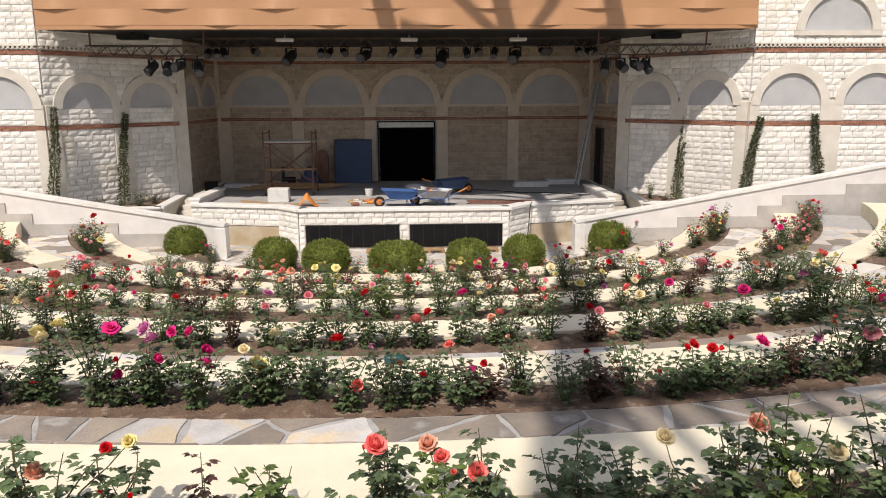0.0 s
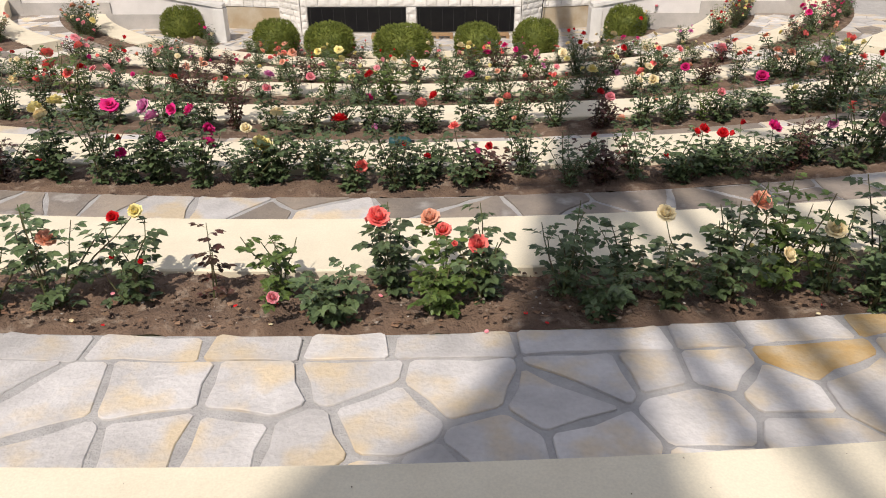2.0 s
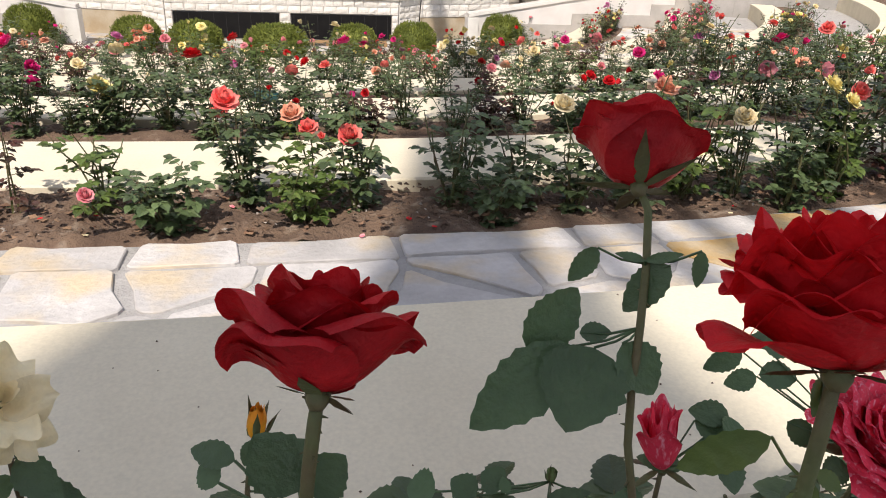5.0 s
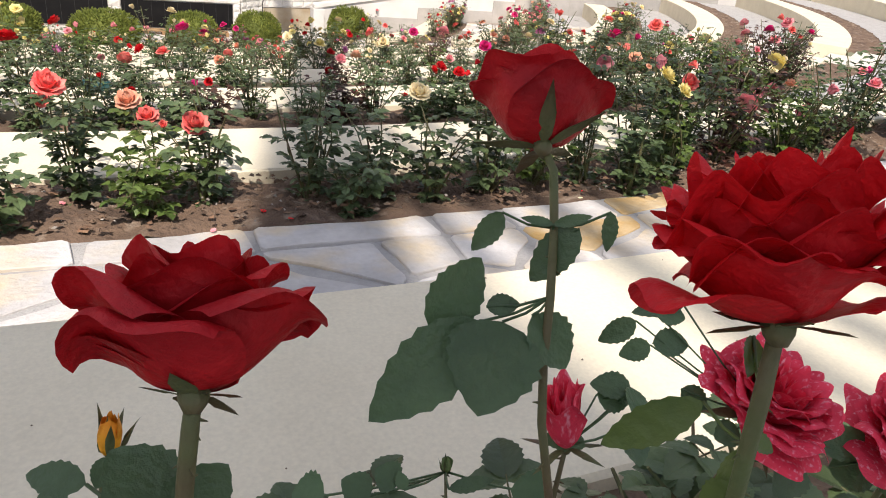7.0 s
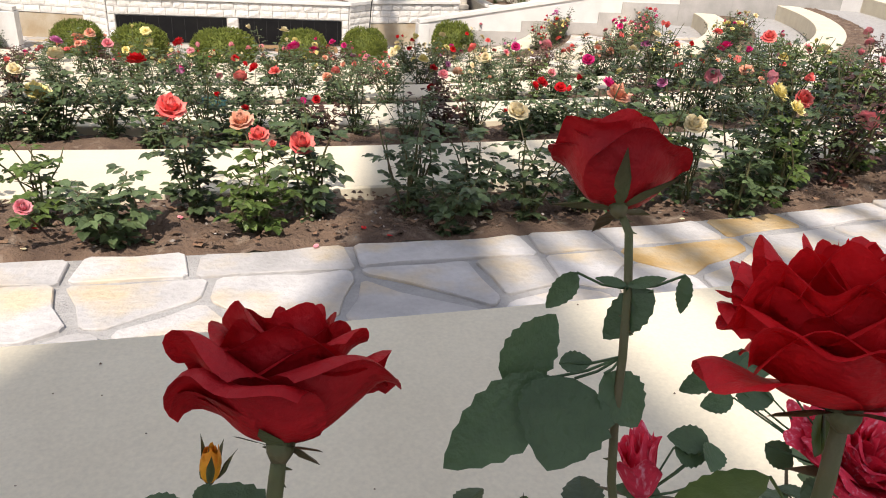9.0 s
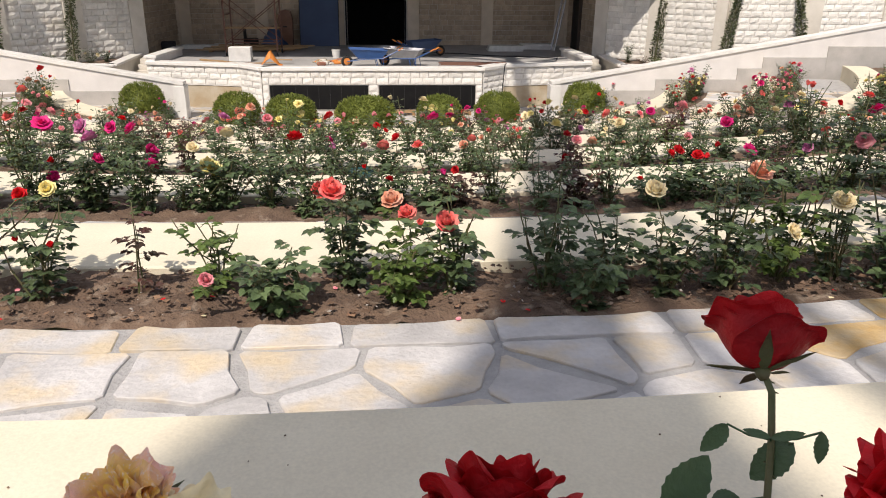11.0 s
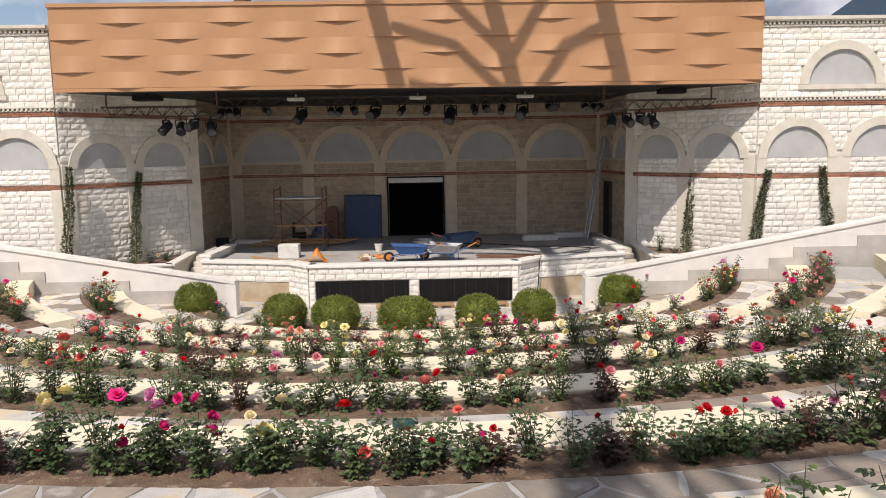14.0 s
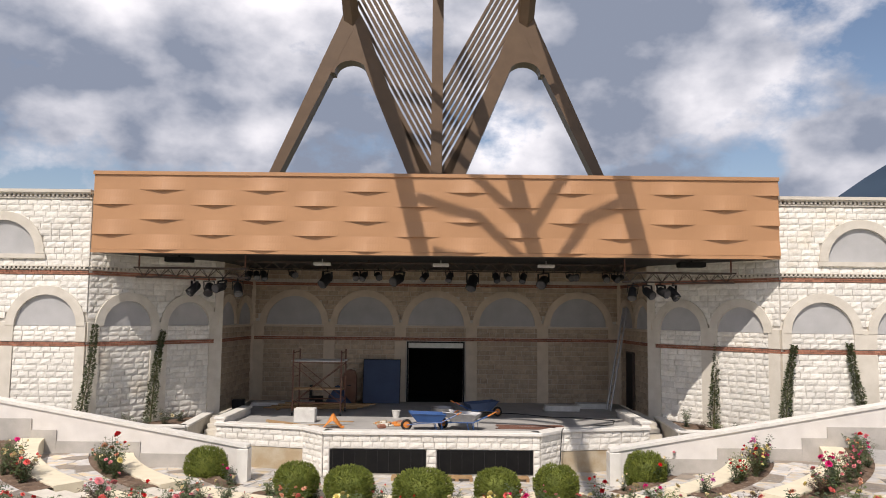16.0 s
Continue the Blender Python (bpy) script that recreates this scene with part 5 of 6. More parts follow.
# ---- the roses of the nearest bed ----
BOWL = ((4, 0.95, 0.42, (16, 0, -14, 0), 0.04), (5, 1.05, 0.56, (46, 6, -2, 30), 0.07), (5, 1.15, 0.7, (58, 16, 14, 60), 0.09), (5, 1.2, 0.86, (66, 28, 30, 84), 0.1), (5, 1.28, 0.98, (74, 36, 40, 100), 0.1), (4, 1.28, 0.96, (82, 46, 50, 130), 0.1))
FULL = ((4, 1.05, 0.34, (14, 0, -10, 5), 0.04), (6, 1.15, 0.46, (36, 4, 2, 34), 0.07), (7, 1.2, 0.54, (48, 10, 12, 52), 0.09), (8, 1.22, 0.6, (58, 20, 24, 72), 0.1), (8, 1.22, 0.64, (68, 34, 40, 88), 0.1), (7, 1.18, 0.7, (80, 46, 52, 100), 0.1), (5, 1.08, 0.74, (86, 56, 64, 118), 0.1))
CUP = ((3, 1.15, 0.5, (16, 0, -14, -5), 0.05), (4, 1.3, 0.74, (52, 6, -4, 14), 0.08), (5, 1.4, 0.86, (68, 18, 10, 50), 0.1), (5, 1.4, 0.92, (80, 34, 24, 90), 0.12))
LOOSE = ((3, 0.7, 0.4, (30, 10, 0, 20), 0.05), (4, 1.2, 0.6, (66, 46, 52, 90), 0.08), (5, 1.35, 0.62, (92, 98, 122, 150), 0.08))
BUD = ((3, 1.5, 0.42, (16, 0, -12, -6), 0.08), (4, 1.6, 0.52, (30, 6, -4, 10), 0.12), (4, 1.5, 0.56, (46, 12, 6, 40), 0.14))
TIGHT = ((3, 1.2, 0.42, (26, 2, -22, -14), 0.16), (3, 1.1, 0.5, (36, 6, -18, -6), 0.2))


def calyx_of(R, seed, down, parent, m, size=0.6):
    """The green hip under a bloom, with its five sepals as parts."""
    r_ = random.Random(seed)
    hip = share("calyx", Soup().tube([(0, 0, -R * 0.2), (0, 0, -R * 0.1), (0, 0, R * 0.02)], [R * 0.07, R * 0.13, R * 0.15], 10).mesh("calyx", M_STEM, True), parent, m)
    for i in range(5):
        s = Soup()
        t = down + r_.uniform(-25, 20)
        petal(s, 2 * math.pi * (i + r_.uniform(-0.15, 0.15)) / 5, R * size * r_.uniform(0.85, 1.2), R * 0.12, (75, t, t, t + 20), R * 0.1, -R * 0.04, 2, 6, r_, 0.05, 0.7)
        share("sepal", s.mesh("sepal", M_STEM, True), hip)


def petal_meshes(R, seed, layers, ruffle, mat):
    """The petals of a fine bloom, each a mesh of its own; the outer ones differ more in lean and length."""
    r_ = random.Random(seed)
    ph, out = r_.uniform(0, 6.28), []
    for o, (n, L, W, leans, r0) in enumerate(layers):
        ph += 0.7
        wild = 4 + 14 * o / len(layers)
        for i in range(n):
            s = Soup()
            tilt = r_.uniform(-wild, wild)
            petal(s, ph + 2 * math.pi * (i + r_.uniform(-0.14, 0.14)) / n, R * L * r_.uniform(0.88, 1.08), R * W * r_.uniform(0.9, 1.12), [x + tilt + r_.uniform(-6, 6) for x in leans], R * r0, 0, 16, 14, r_, ruffle, 0.03, r_.uniform(0, 26))
            out.append(s.mesh("petal", mat, True))
    return out


def leaves_on(ob, base, pts, leaves, mat, rr):
    """Toothed leaflets from base to tip, each with a thin stalk back to the nearest point of the stem."""
    for lb, lt, w in leaves:
        f = Soup()
        lb, lt = Vector(lb) - base, Vector(lt) - base
        d = lt - lb
        up = Vector((rr.uniform(-0.3, 0.3), -0.7, rr.uniform(0.5, 0.9)))
        leaflet(f, lb, d, up, d.length, w, 0.24, True, rr, 0.12)
        near = min(pts, key=lambda p: (p - lb).length)
        f.tube([lb, lb.lerp(near, 0.5) - Vector((0, 0, 0.003)), near], 0.0011, 4)
        f.ob("leaflet", mat, ob, True)


def hero_rose(label, colour, axis, R, layers, stem, leaves, seed, ruffle=0.09, calyx=95, thick=0.0042, foliage_mat=None, flat=1.0, sepal=0.6):
    """A tall rose: its stem runs from the bloom down to the soil; leaves are (base, tip, width) of its leaflets."""
    base = Vector(stem[-1])
    ob = holder("rose", base, label, "rose", "roses of the front bed")
    pts = [Vector(p) - base for p in stem]
    s = Soup().tube(pts[::-1], [thick * 1.25] + [thick] * (len(pts) - 2) + [thick * 0.85], 8)
    rr = random.Random(seed)
    for i in range(10):
        k = rr.randrange(len(pts) - 1)
        p = pts[k].lerp(pts[k + 1], rr.random())
        d = Vector((rr.uniform(-1, 1), rr.uniform(-1, 1), -0.3)).normalized()
        s.tube([p + d * thick * 0.5, p + d * (thick + 0.004)], [0.0014, 0.0003], 4)
    s.ob("stem", M_STEM, ob, True)
    q = Matrix.Translation(pts[0]) @ Vector(axis).to_track_quat("Z", "Y").to_matrix().to_4x4()
    b = new("bloom")
    b.parent = ob
    b.matrix_basis = q @ Matrix.Diagonal((1, 1, flat, 1))
    for me in petal_meshes(R, seed, layers, ruffle, PETALS[colour]):
        share("petal", me, b)
    calyx_of(R, seed + 1, calyx, ob, q, sepal)
    leaves_on(ob, base, pts, leaves, foliage_mat or M_LEAF, rr)
    return ob


hero_rose("deep red rose with its calyx showing, on a tall stem", "crimson", (0.12, 0.7, 0.66), 0.045, CUP,
          [(0.799, 1.346, 1.087), (0.803, 1.333, 1.073), (0.8, 1.316, 1.039), (0.792, 1.294, 1.0), (0.785, 1.277, 0.958), (0.781, 1.261, 0.924), (0.787, 1.247, 0.876), (0.796, 1.242, 0.826), (0.83, 1.33, 0.4)],
          [((0.717, 1.315, 0.974), (0.759, 1.328, 1.014), 0.04), ((0.749, 1.304, 0.981), (0.671, 1.288, 0.926), 0.047), ((0.762, 1.299, 0.982), (0.732, 1.257, 0.945), 0.061), ((0.78, 1.293, 0.988), (0.801, 1.27, 0.959), 0.036), ((0.753, 1.307, 0.99), (0.774, 1.3, 0.994), 0.015), ((0.767, 1.329, 1.047), (0.747, 1.325, 1.022), 0.017), ((0.813, 1.306, 1.042), (0.784, 1.312, 1.003), 0.026), ((0.833, 1.303, 1.054), (0.829, 1.293, 1.03), 0.011), ((0.797, 1.313, 1.043), (0.778, 1.323, 1.046), 0.007), ((0.797, 1.313, 1.043), (0.822, 1.306, 1.051), 0.008)], 501, ruffle=0.09, calyx=84, thick=0.003, foliage_mat=M_LEAFNEAR, sepal=0.6)
hero_rose("wide open dark red rose with curling outer petals", "crimson", (0.17, 0.66, 0.74), 0.0525, BOWL,
          [(0.566, 1.238, 1.004), (0.563, 1.233, 0.985), (0.559, 1.226, 0.959), (0.555, 1.225, 0.919), (0.55, 1.3, 0.4)],
          [((0.552, 1.25, 0.919), (0.524, 1.277, 0.947), 0.043), ((0.557, 1.249, 0.919), (0.581, 1.25, 0.944), 0.034), ((0.511, 1.274, 0.928), (0.48, 1.289, 0.93), 0.019), ((0.5, 1.271, 0.913), (0.486, 1.281, 0.92), 0.019)], 502, ruffle=0.12, calyx=95, thick=0.0045, foliage_mat=M_LEAFNEAR, flat=1.22, sepal=0.26)
hero_rose("full ruffled red rose with many petals", "red", (0.1, 0.45, 0.86), 0.057, FULL,
          [(0.822, 1.148, 1.063), (0.817, 1.14, 1.028), (0.813, 1.135, 1.002), (0.815, 1.134, 0.965), (0.82, 1.136, 0.925), (0.86, 1.3, 0.4)],
          [((0.818, 1.173, 1.0), (0.78, 1.203, 0.952), 0.023), ((0.838, 1.155, 0.98), (0.822, 1.15, 0.956), 0.019), ((0.839, 1.157, 0.986), (0.852, 1.148, 0.979), 0.011), ((0.845, 1.178, 1.034), (0.828, 1.158, 1.026), 0.012), ((0.831, 1.148, 0.96), (0.813, 1.15, 0.947), 0.022)], 503, ruffle=0.15, calyx=100, thick=0.0045, foliage_mat=M_YOUNG, flat=1.15, sepal=0.3)
hero_rose("red and pink striped rose, fully open", "striped", (0.15, -0.3, 0.92), 0.056, FULL,
          [(1.053, 1.317, 0.838), (1.053, 1.327, 0.778), (1.03, 1.38, 0.6), (1.03, 1.4, 0.4)],
          [((0.971, 1.391, 0.912), (0.997, 1.378, 0.91), 0.022), ((0.996, 1.384, 0.919), (0.962, 1.414, 0.902), 0.021), ((0.954, 1.394, 0.903), (0.922, 1.398, 0.882), 0.022), ((0.965, 1.38, 0.884), (0.938, 1.386, 0.873), 0.021), ((0.967, 1.38, 0.886), (0.998, 1.367, 0.889), 0.027), ((0.988, 1.353, 0.851), (1.01, 1.335, 0.835), 0.024), ((1.033, 1.319, 0.824), (1.013, 1.322, 0.813), 0.026), ((1.056, 1.303, 0.813), (1.09, 1.295, 0.826), 0.026), ((1.083, 1.286, 0.802), (1.047, 1.27, 0.785), 0.036)], 504, ruffle=0.14, calyx=100, thick=0.003, foliage_mat=M_LEAFNEAR, flat=0.8)
hero_rose("red and pink striped rose half open", "striped", (-0.05, -0.25, 0.92), 0.058, FULL,
          [(1.197, 1.266, 0.806), (1.197, 1.276, 0.736), (1.2, 1.38, 0.4)],
          [((1.115, 1.29, 0.804), (1.155, 1.282, 0.822), 0.032), ((1.119, 1.282, 0.79), (1.162, 1.26, 0.785), 0.037), ((1.161, 1.256, 0.776), (1.191, 1.249, 0.788), 0.032)], 505, ruffle=0.14, calyx=100, thick=0.003, foliage_mat=M_LEAFNEAR, flat=0.85)
hero_rose("pink-red striped rosebud hanging open", "striped", (-0.1, 0.25, 0.95), 0.036, BUD,
          [(0.855, 1.327, 0.836), (0.861, 1.337, 0.766), (0.87, 1.36, 0.4)],
          [((0.865, 1.323, 0.837), (0.836, 1.338, 0.841), 0.016), ((0.871, 1.33, 0.857), (0.845, 1.336, 0.846), 0.017), ((0.861, 1.323, 0.833), (0.866, 1.327, 0.846), 0.014), ((0.881, 1.335, 0.877), (0.907, 1.323, 0.875), 0.028), ((0.907, 1.327, 0.884), (0.877, 1.341, 0.885), 0.023), ((0.909, 1.326, 0.884), (0.898, 1.304, 0.877), 0.024), ((0.901, 1.315, 0.854), (0.9, 1.285, 0.841), 0.028)], 506, ruffle=0.12, calyx=100, thick=0.0025, foliage_mat=M_LEAFNEAR)
hero_rose("small yellow rosebud tipped orange", "amber", (0.12, 0.1, 1), 0.026, TIGHT,
          [(0.515, 1.382, 0.859), (0.509, 1.376, 0.841), (0.506, 1.365, 0.816), (0.52, 1.38, 0.4)],
          [((0.515, 1.372, 0.863), (0.504, 1.366, 0.841), 0.015), ((0.536, 1.349, 0.834), (0.519, 1.364, 0.849), 0.023)], 507, ruffle=0.03, calyx=2, thick=0.0022, foliage_mat=M_LEAFNEAR, sepal=0.85)
hero_rose("tight green rosebud on a thin stem", "green", (0.05, 0.1, 1), 0.014, TIGHT,
          [(0.794, 1.417, 0.744), (0.792, 1.403, 0.714), (0.79, 1.42, 0.6), (0.8, 1.42, 0.4)],
          [((0.726, 1.364, 0.793), (0.71, 1.376, 0.804), 0.028), ((0.704, 1.368, 0.783), (0.683, 1.382, 0.793), 0.028), ((0.669, 1.382, 0.779), (0.644, 1.393, 0.778), 0.037), ((0.73, 1.36, 0.79), (0.727, 1.368, 0.803), 0.011), ((0.764, 1.347, 0.794), (0.799, 1.337, 0.805), 0.013), ((0.841, 1.314, 0.797), (0.811, 1.328, 0.799), 0.037)], 508, ruffle=0.02, calyx=4, thick=0.0016, foliage_mat=M_LEAFNEAR, sepal=0.8)
hero_rose("overblown yellow rose losing its petals", "withered", (-0.2, -0.3, 0.9), 0.06, FULL,
          [(0.205, 1.482, 0.84), (0.21, 1.49, 0.75), (0.22, 1.5, 0.4)],
          [((0.2, 1.47, 0.8), (0.15, 1.44, 0.785), 0.036), ((0.21, 1.47, 0.78), (0.24, 1.43, 0.75), 0.034)], 509, ruffle=0.22, calyx=120, thick=0.003, foliage_mat=M_LEAFNEAR, flat=0.8)
hero_rose("faded cream and pink rose with loose petals", "cream", (0.5, -0.35, 0.75), 0.044, LOOSE,
          [(0.29, 1.462, 0.85), (0.285, 1.47, 0.75), (0.28, 1.5, 0.4)],
          [((0.3, 1.45, 0.8), (0.34, 1.42, 0.775), 0.036), ((0.29, 1.46, 0.77), (0.25, 1.43, 0.75), 0.03), ((0.3, 1.46, 0.76), (0.36, 1.43, 0.74), 0.036)], 510, ruffle=0.2, calyx=120, thick=0.003, foliage_mat=M_LEAFNEAR)
# the leafy bushes under them
for i, (x, y, h, sp, cn, lv, mat) in enumerate(((0.45, 1.36, 0.33, 0.1, 5, 6, M_LEAF), (0.7, 1.4, 0.32, 0.1, 4, 6, M_LEAF), (0.98, 1.38, 0.33, 0.12, 6, 6, M_LEAF), (1.2, 1.4, 0.28, 0.14, 5, 6, M_LEAF), (0.2, 1.38, 0.4, 0.1, 4, 6, M_LEAF), (1.5, 1.4, 0.3, 0.16, 5, 6, M_LEAF), (-0.1, 1.38, 0.34, 0.16, 6, 8, M_LEAF))):
    st, fo, en = bush_soups(400 + i, h, sp, cn, lv, 0.12, fine=True)
    bush = holder("rose_bush", (x, y, 0.42), "leafy green rose bush in the front bed", "rose bush", "terrace roses")
    st.ob("branchwork", M_STEM, bush)
    fo.ob("foliage", mat, bush)

# ---- clipped globe conifers ----
def globe(seed):
    r_ = random.Random(seed)
    core, s = Soup(), Soup()
    n, mr = 16, 10
    for j in range(mr + 1):
        t = math.pi * j / mr
        for i in range(n):
            a = 2 * math.pi * i / n
            k = 0.9 + 0.06 * noise.noise((3 * math.cos(a) * math.sin(t), 3 * math.sin(a) * math.sin(t), 3 * math.cos(t) + seed))
            core.v.append((0.56 * k * math.sin(t) ** 0.75 * math.cos(a), 0.56 * k * math.sin(t) ** 0.75 * math.sin(a), 0.5 - 0.46 * k * math.cos(t)))
    for j in range(mr):
        for i in range(n):
            core.f.append((j * n + i, j * n + (i + 1) % n, (j + 1) * n + (i + 1) % n, (j + 1) * n + i))
    for i in range(6500):
        z = r_.uniform(-0.95, 1)
        a = r_.uniform(0, 6.28)
        rad = math.sqrt(1 - z * z) ** 0.75
        nrm = Vector((rad * math.cos(a), rad * math.sin(a), z)).normalized()
        k = 0.88 + 0.14 * r_.random() + 0.07 * noise.noise((3 * nrm.x, 3 * nrm.y, 3 * nrm.z + seed))
        p = Vector((0.58 * k * rad * math.cos(a), 0.58 * k * rad * math.sin(a), 0.5 + 0.48 * k * z))
        d = (nrm + Vector((r_.uniform(-0.6, 0.6), r_.uniform(-0.6, 0.6), r_.uniform(0.0, 0.9)))).normalized()
        sd = d.cross(Vector((r_.uniform(-1, 1), r_.uniform(-1, 1), r_.uniform(-1, 1)))).normalized() * r_.uniform(0.006, 0.012)
        L = r_.uniform(0.035, 0.075)
        s.add([p - sd, p + sd, p + d * L * 0.6 + sd * 0.8, p + d * L, p + d * L * 0.6 - sd * 0.8], [(0, 1, 2, 3, 4)])
    return core, s


GLOBES = []
for v in range(3):
    c, s = globe(900 + v)
    GLOBES.append((c.mesh("core", M_CONIFER, True), s.mesh("sprays", M_CONIFER)))
rng = random.Random(8)
for i, (x, w) in enumerate(((-6.7, 1.12), (-3.4, 1.06), (-1.95, 1.16), (-0.06, 1.36), (1.84, 1.06), (3.42, 1.06), (6.55, 1.12))):
    p = polar(8.75, math.asin((x - CX) / 8.75), tread_z(6) - 0.04) if 0 < i < 6 else Vector((x, 23.15, PLAZA - 0.03))
    g = holder("globe_conifer", p, "clipped round yellow-green conifer bush before the stage", "conifer bush", "clipped globe conifers")
    g.rotation_euler[2], g.scale = rng.uniform(0, 6.28), (w * 0.94, w * 0.94, 1.0 if 0 < i < 6 else 1.26)
    share("core", GLOBES[i % 3][0], g)
    share("sprays", GLOBES[i % 3][1], g)

# ---- narrow evergreen climbers along the wings ----
def climber(base, top, width, seed):
    r_ = random.Random(seed)
    base, top = Vector(base), Vector(top)
    ob = holder("climbing_shrub", base, "narrow dark green climbing shrub against the stage wing", "shrub", "climbing shrubs")
    axis = top - base
    bend = Vector((r_.uniform(-0.12, 0.12), 0, 0))
    Soup().tube([(0, 0, -0.1), axis * 0.5 + bend, axis], [0.03, 0.02, 0.006], 6).ob("trunk", M_STEM, ob)
    s = Soup()
    for i in range(1300):
        t = r_.random() ** 0.8
        c = axis * t + bend * math.sin(math.pi * t)
        w = width * (1.05 - 0.75 * t) * (0.75 + 0.5 * noise.noise((t * 9, seed, 0)))
        a = r_.uniform(0, 6.28)
        rr = w * math.sqrt(r_.random())
        p = c + Vector((rr * math.cos(a), rr * math.sin(a) * 0.7, r_.uniform(-0.05, 0.05)))
        d = Vector((math.cos(a) * 0.7, math.sin(a) * 0.7, r_.uniform(-0.2, 0.9))).normalized()
        sd = d.cross(Vector((r_.uniform(-1, 1), r_.uniform(-1, 1), 0.3))).normalized() * 0.02
        L = r_.uniform(0.06, 0.13)
        s.add([p, p + d * L * 0.5 + sd, p + d * L, p + d * L * 0.5 - sd], [(0, 1, 2, 3)])
    s.ob("foliage", M_CYPRESS, ob)


for i, (b, t) in enumerate((((-11.75, 25.25, STAGE), (-11.35, 25.42, 1.85)), ((-10.05, 27.2, STAGE), (-9.85, 27.55, 1.6)), ((10.15, 27.3, STAGE), (10.42, 27.45, 1.45)), ((11.75, 25.2, STAGE), (12.25, 25.42, 1.4)), ((14.68, 25.2, STAGE), (14.1, 25.42, 1.5)))):
    climber(b, t, 0.25, 600 + i)
# small plants in the planters
rng = random.Random(9)
for sx in (-1, 1):
    for x, y in ((9.2, 27.6), (9.5, 26.9), (9.9, 26.4), (10.4, 26.0), (10.9, 25.6), (12.6, 25.1)):
        plant_bush(Vector((CX + sx * x, y, STAGE - 0.05)), rng, rng.choice(("red", "coral", "cream")), rng.uniform(0.7, 1.2), rng.randint(0, 2))


# ---- building gear on the stage ----
def scaffold_tower(x0, x1, y0, y1):
    ob = holder("scaffold_tower", (x0, y0, STAGE), "rusty tubular scaffold tower on castors with a plank deck", "scaffold")
    w, d = x1 - x0, y1 - y0
    for x in (0, w):
        for y in (0, d):
            Soup().tube([(x, y, 0.16), (x, y, 2.5)], 0.03, 8).ob("upright", M_RUST, ob)
            c = Soup().tube([(x - 0.025, y, 0.075), (x + 0.025, y, 0.075)], 0.075, 12)
            wheel = c.ob("castor", M_RUBBER, ob)
            Soup().box(x - 0.035, x - 0.03, y - 0.02, y + 0.02, 0.07, 0.16).box(x + 0.03, x + 0.035, y - 0.02, y + 0.02, 0.07, 0.16).box(x - 0.035, x + 0.035, y - 0.02, y + 0.02, 0.161, 0.17).ob("castor_fork", M_STEEL, ob)
        for z in (0.45, 0.95, 1.45, 2.0, 2.4):
            Soup().tube([(x, 0, z), (x, d, z)], 0.02, 6).ob("rung", M_RUST, ob)
    for y in (0, d):
        for z in (0.5, 2.02):
            Soup().tube([(0, y, z), (w, y, z)], 0.02, 6).ob("ledger", M_RUST, ob)
        Soup().tube([(0, y + 0.02, 0.5), (w, y + 0.02, 1.95)], 0.016, 6).ob("brace", M_RUST, ob)
        Soup().tube([(w, y - 0.02, 0.5), (0, y - 0.02, 1.95)], 0.016, 6).ob("brace", M_RUST, ob)
    for i in range(3):
        Soup().box(-0.1, w + 0.1, 0.05 + 0.38 * i, 0.4 + 0.38 * i, 2.06, 2.1, None, 0.005).ob("deck_board", M_STONEWHITE, ob)
    for i in range(2):
        Soup().box(-0.05, w + 0.05, 0.1 + 0.3 * i, 0.35 + 0.3 * i, 0.985, 1.02).ob("deck_board", M_WOOD, ob)
    return ob


scaffold_tower(-5.38, -3.52, 29.2, 30.5)


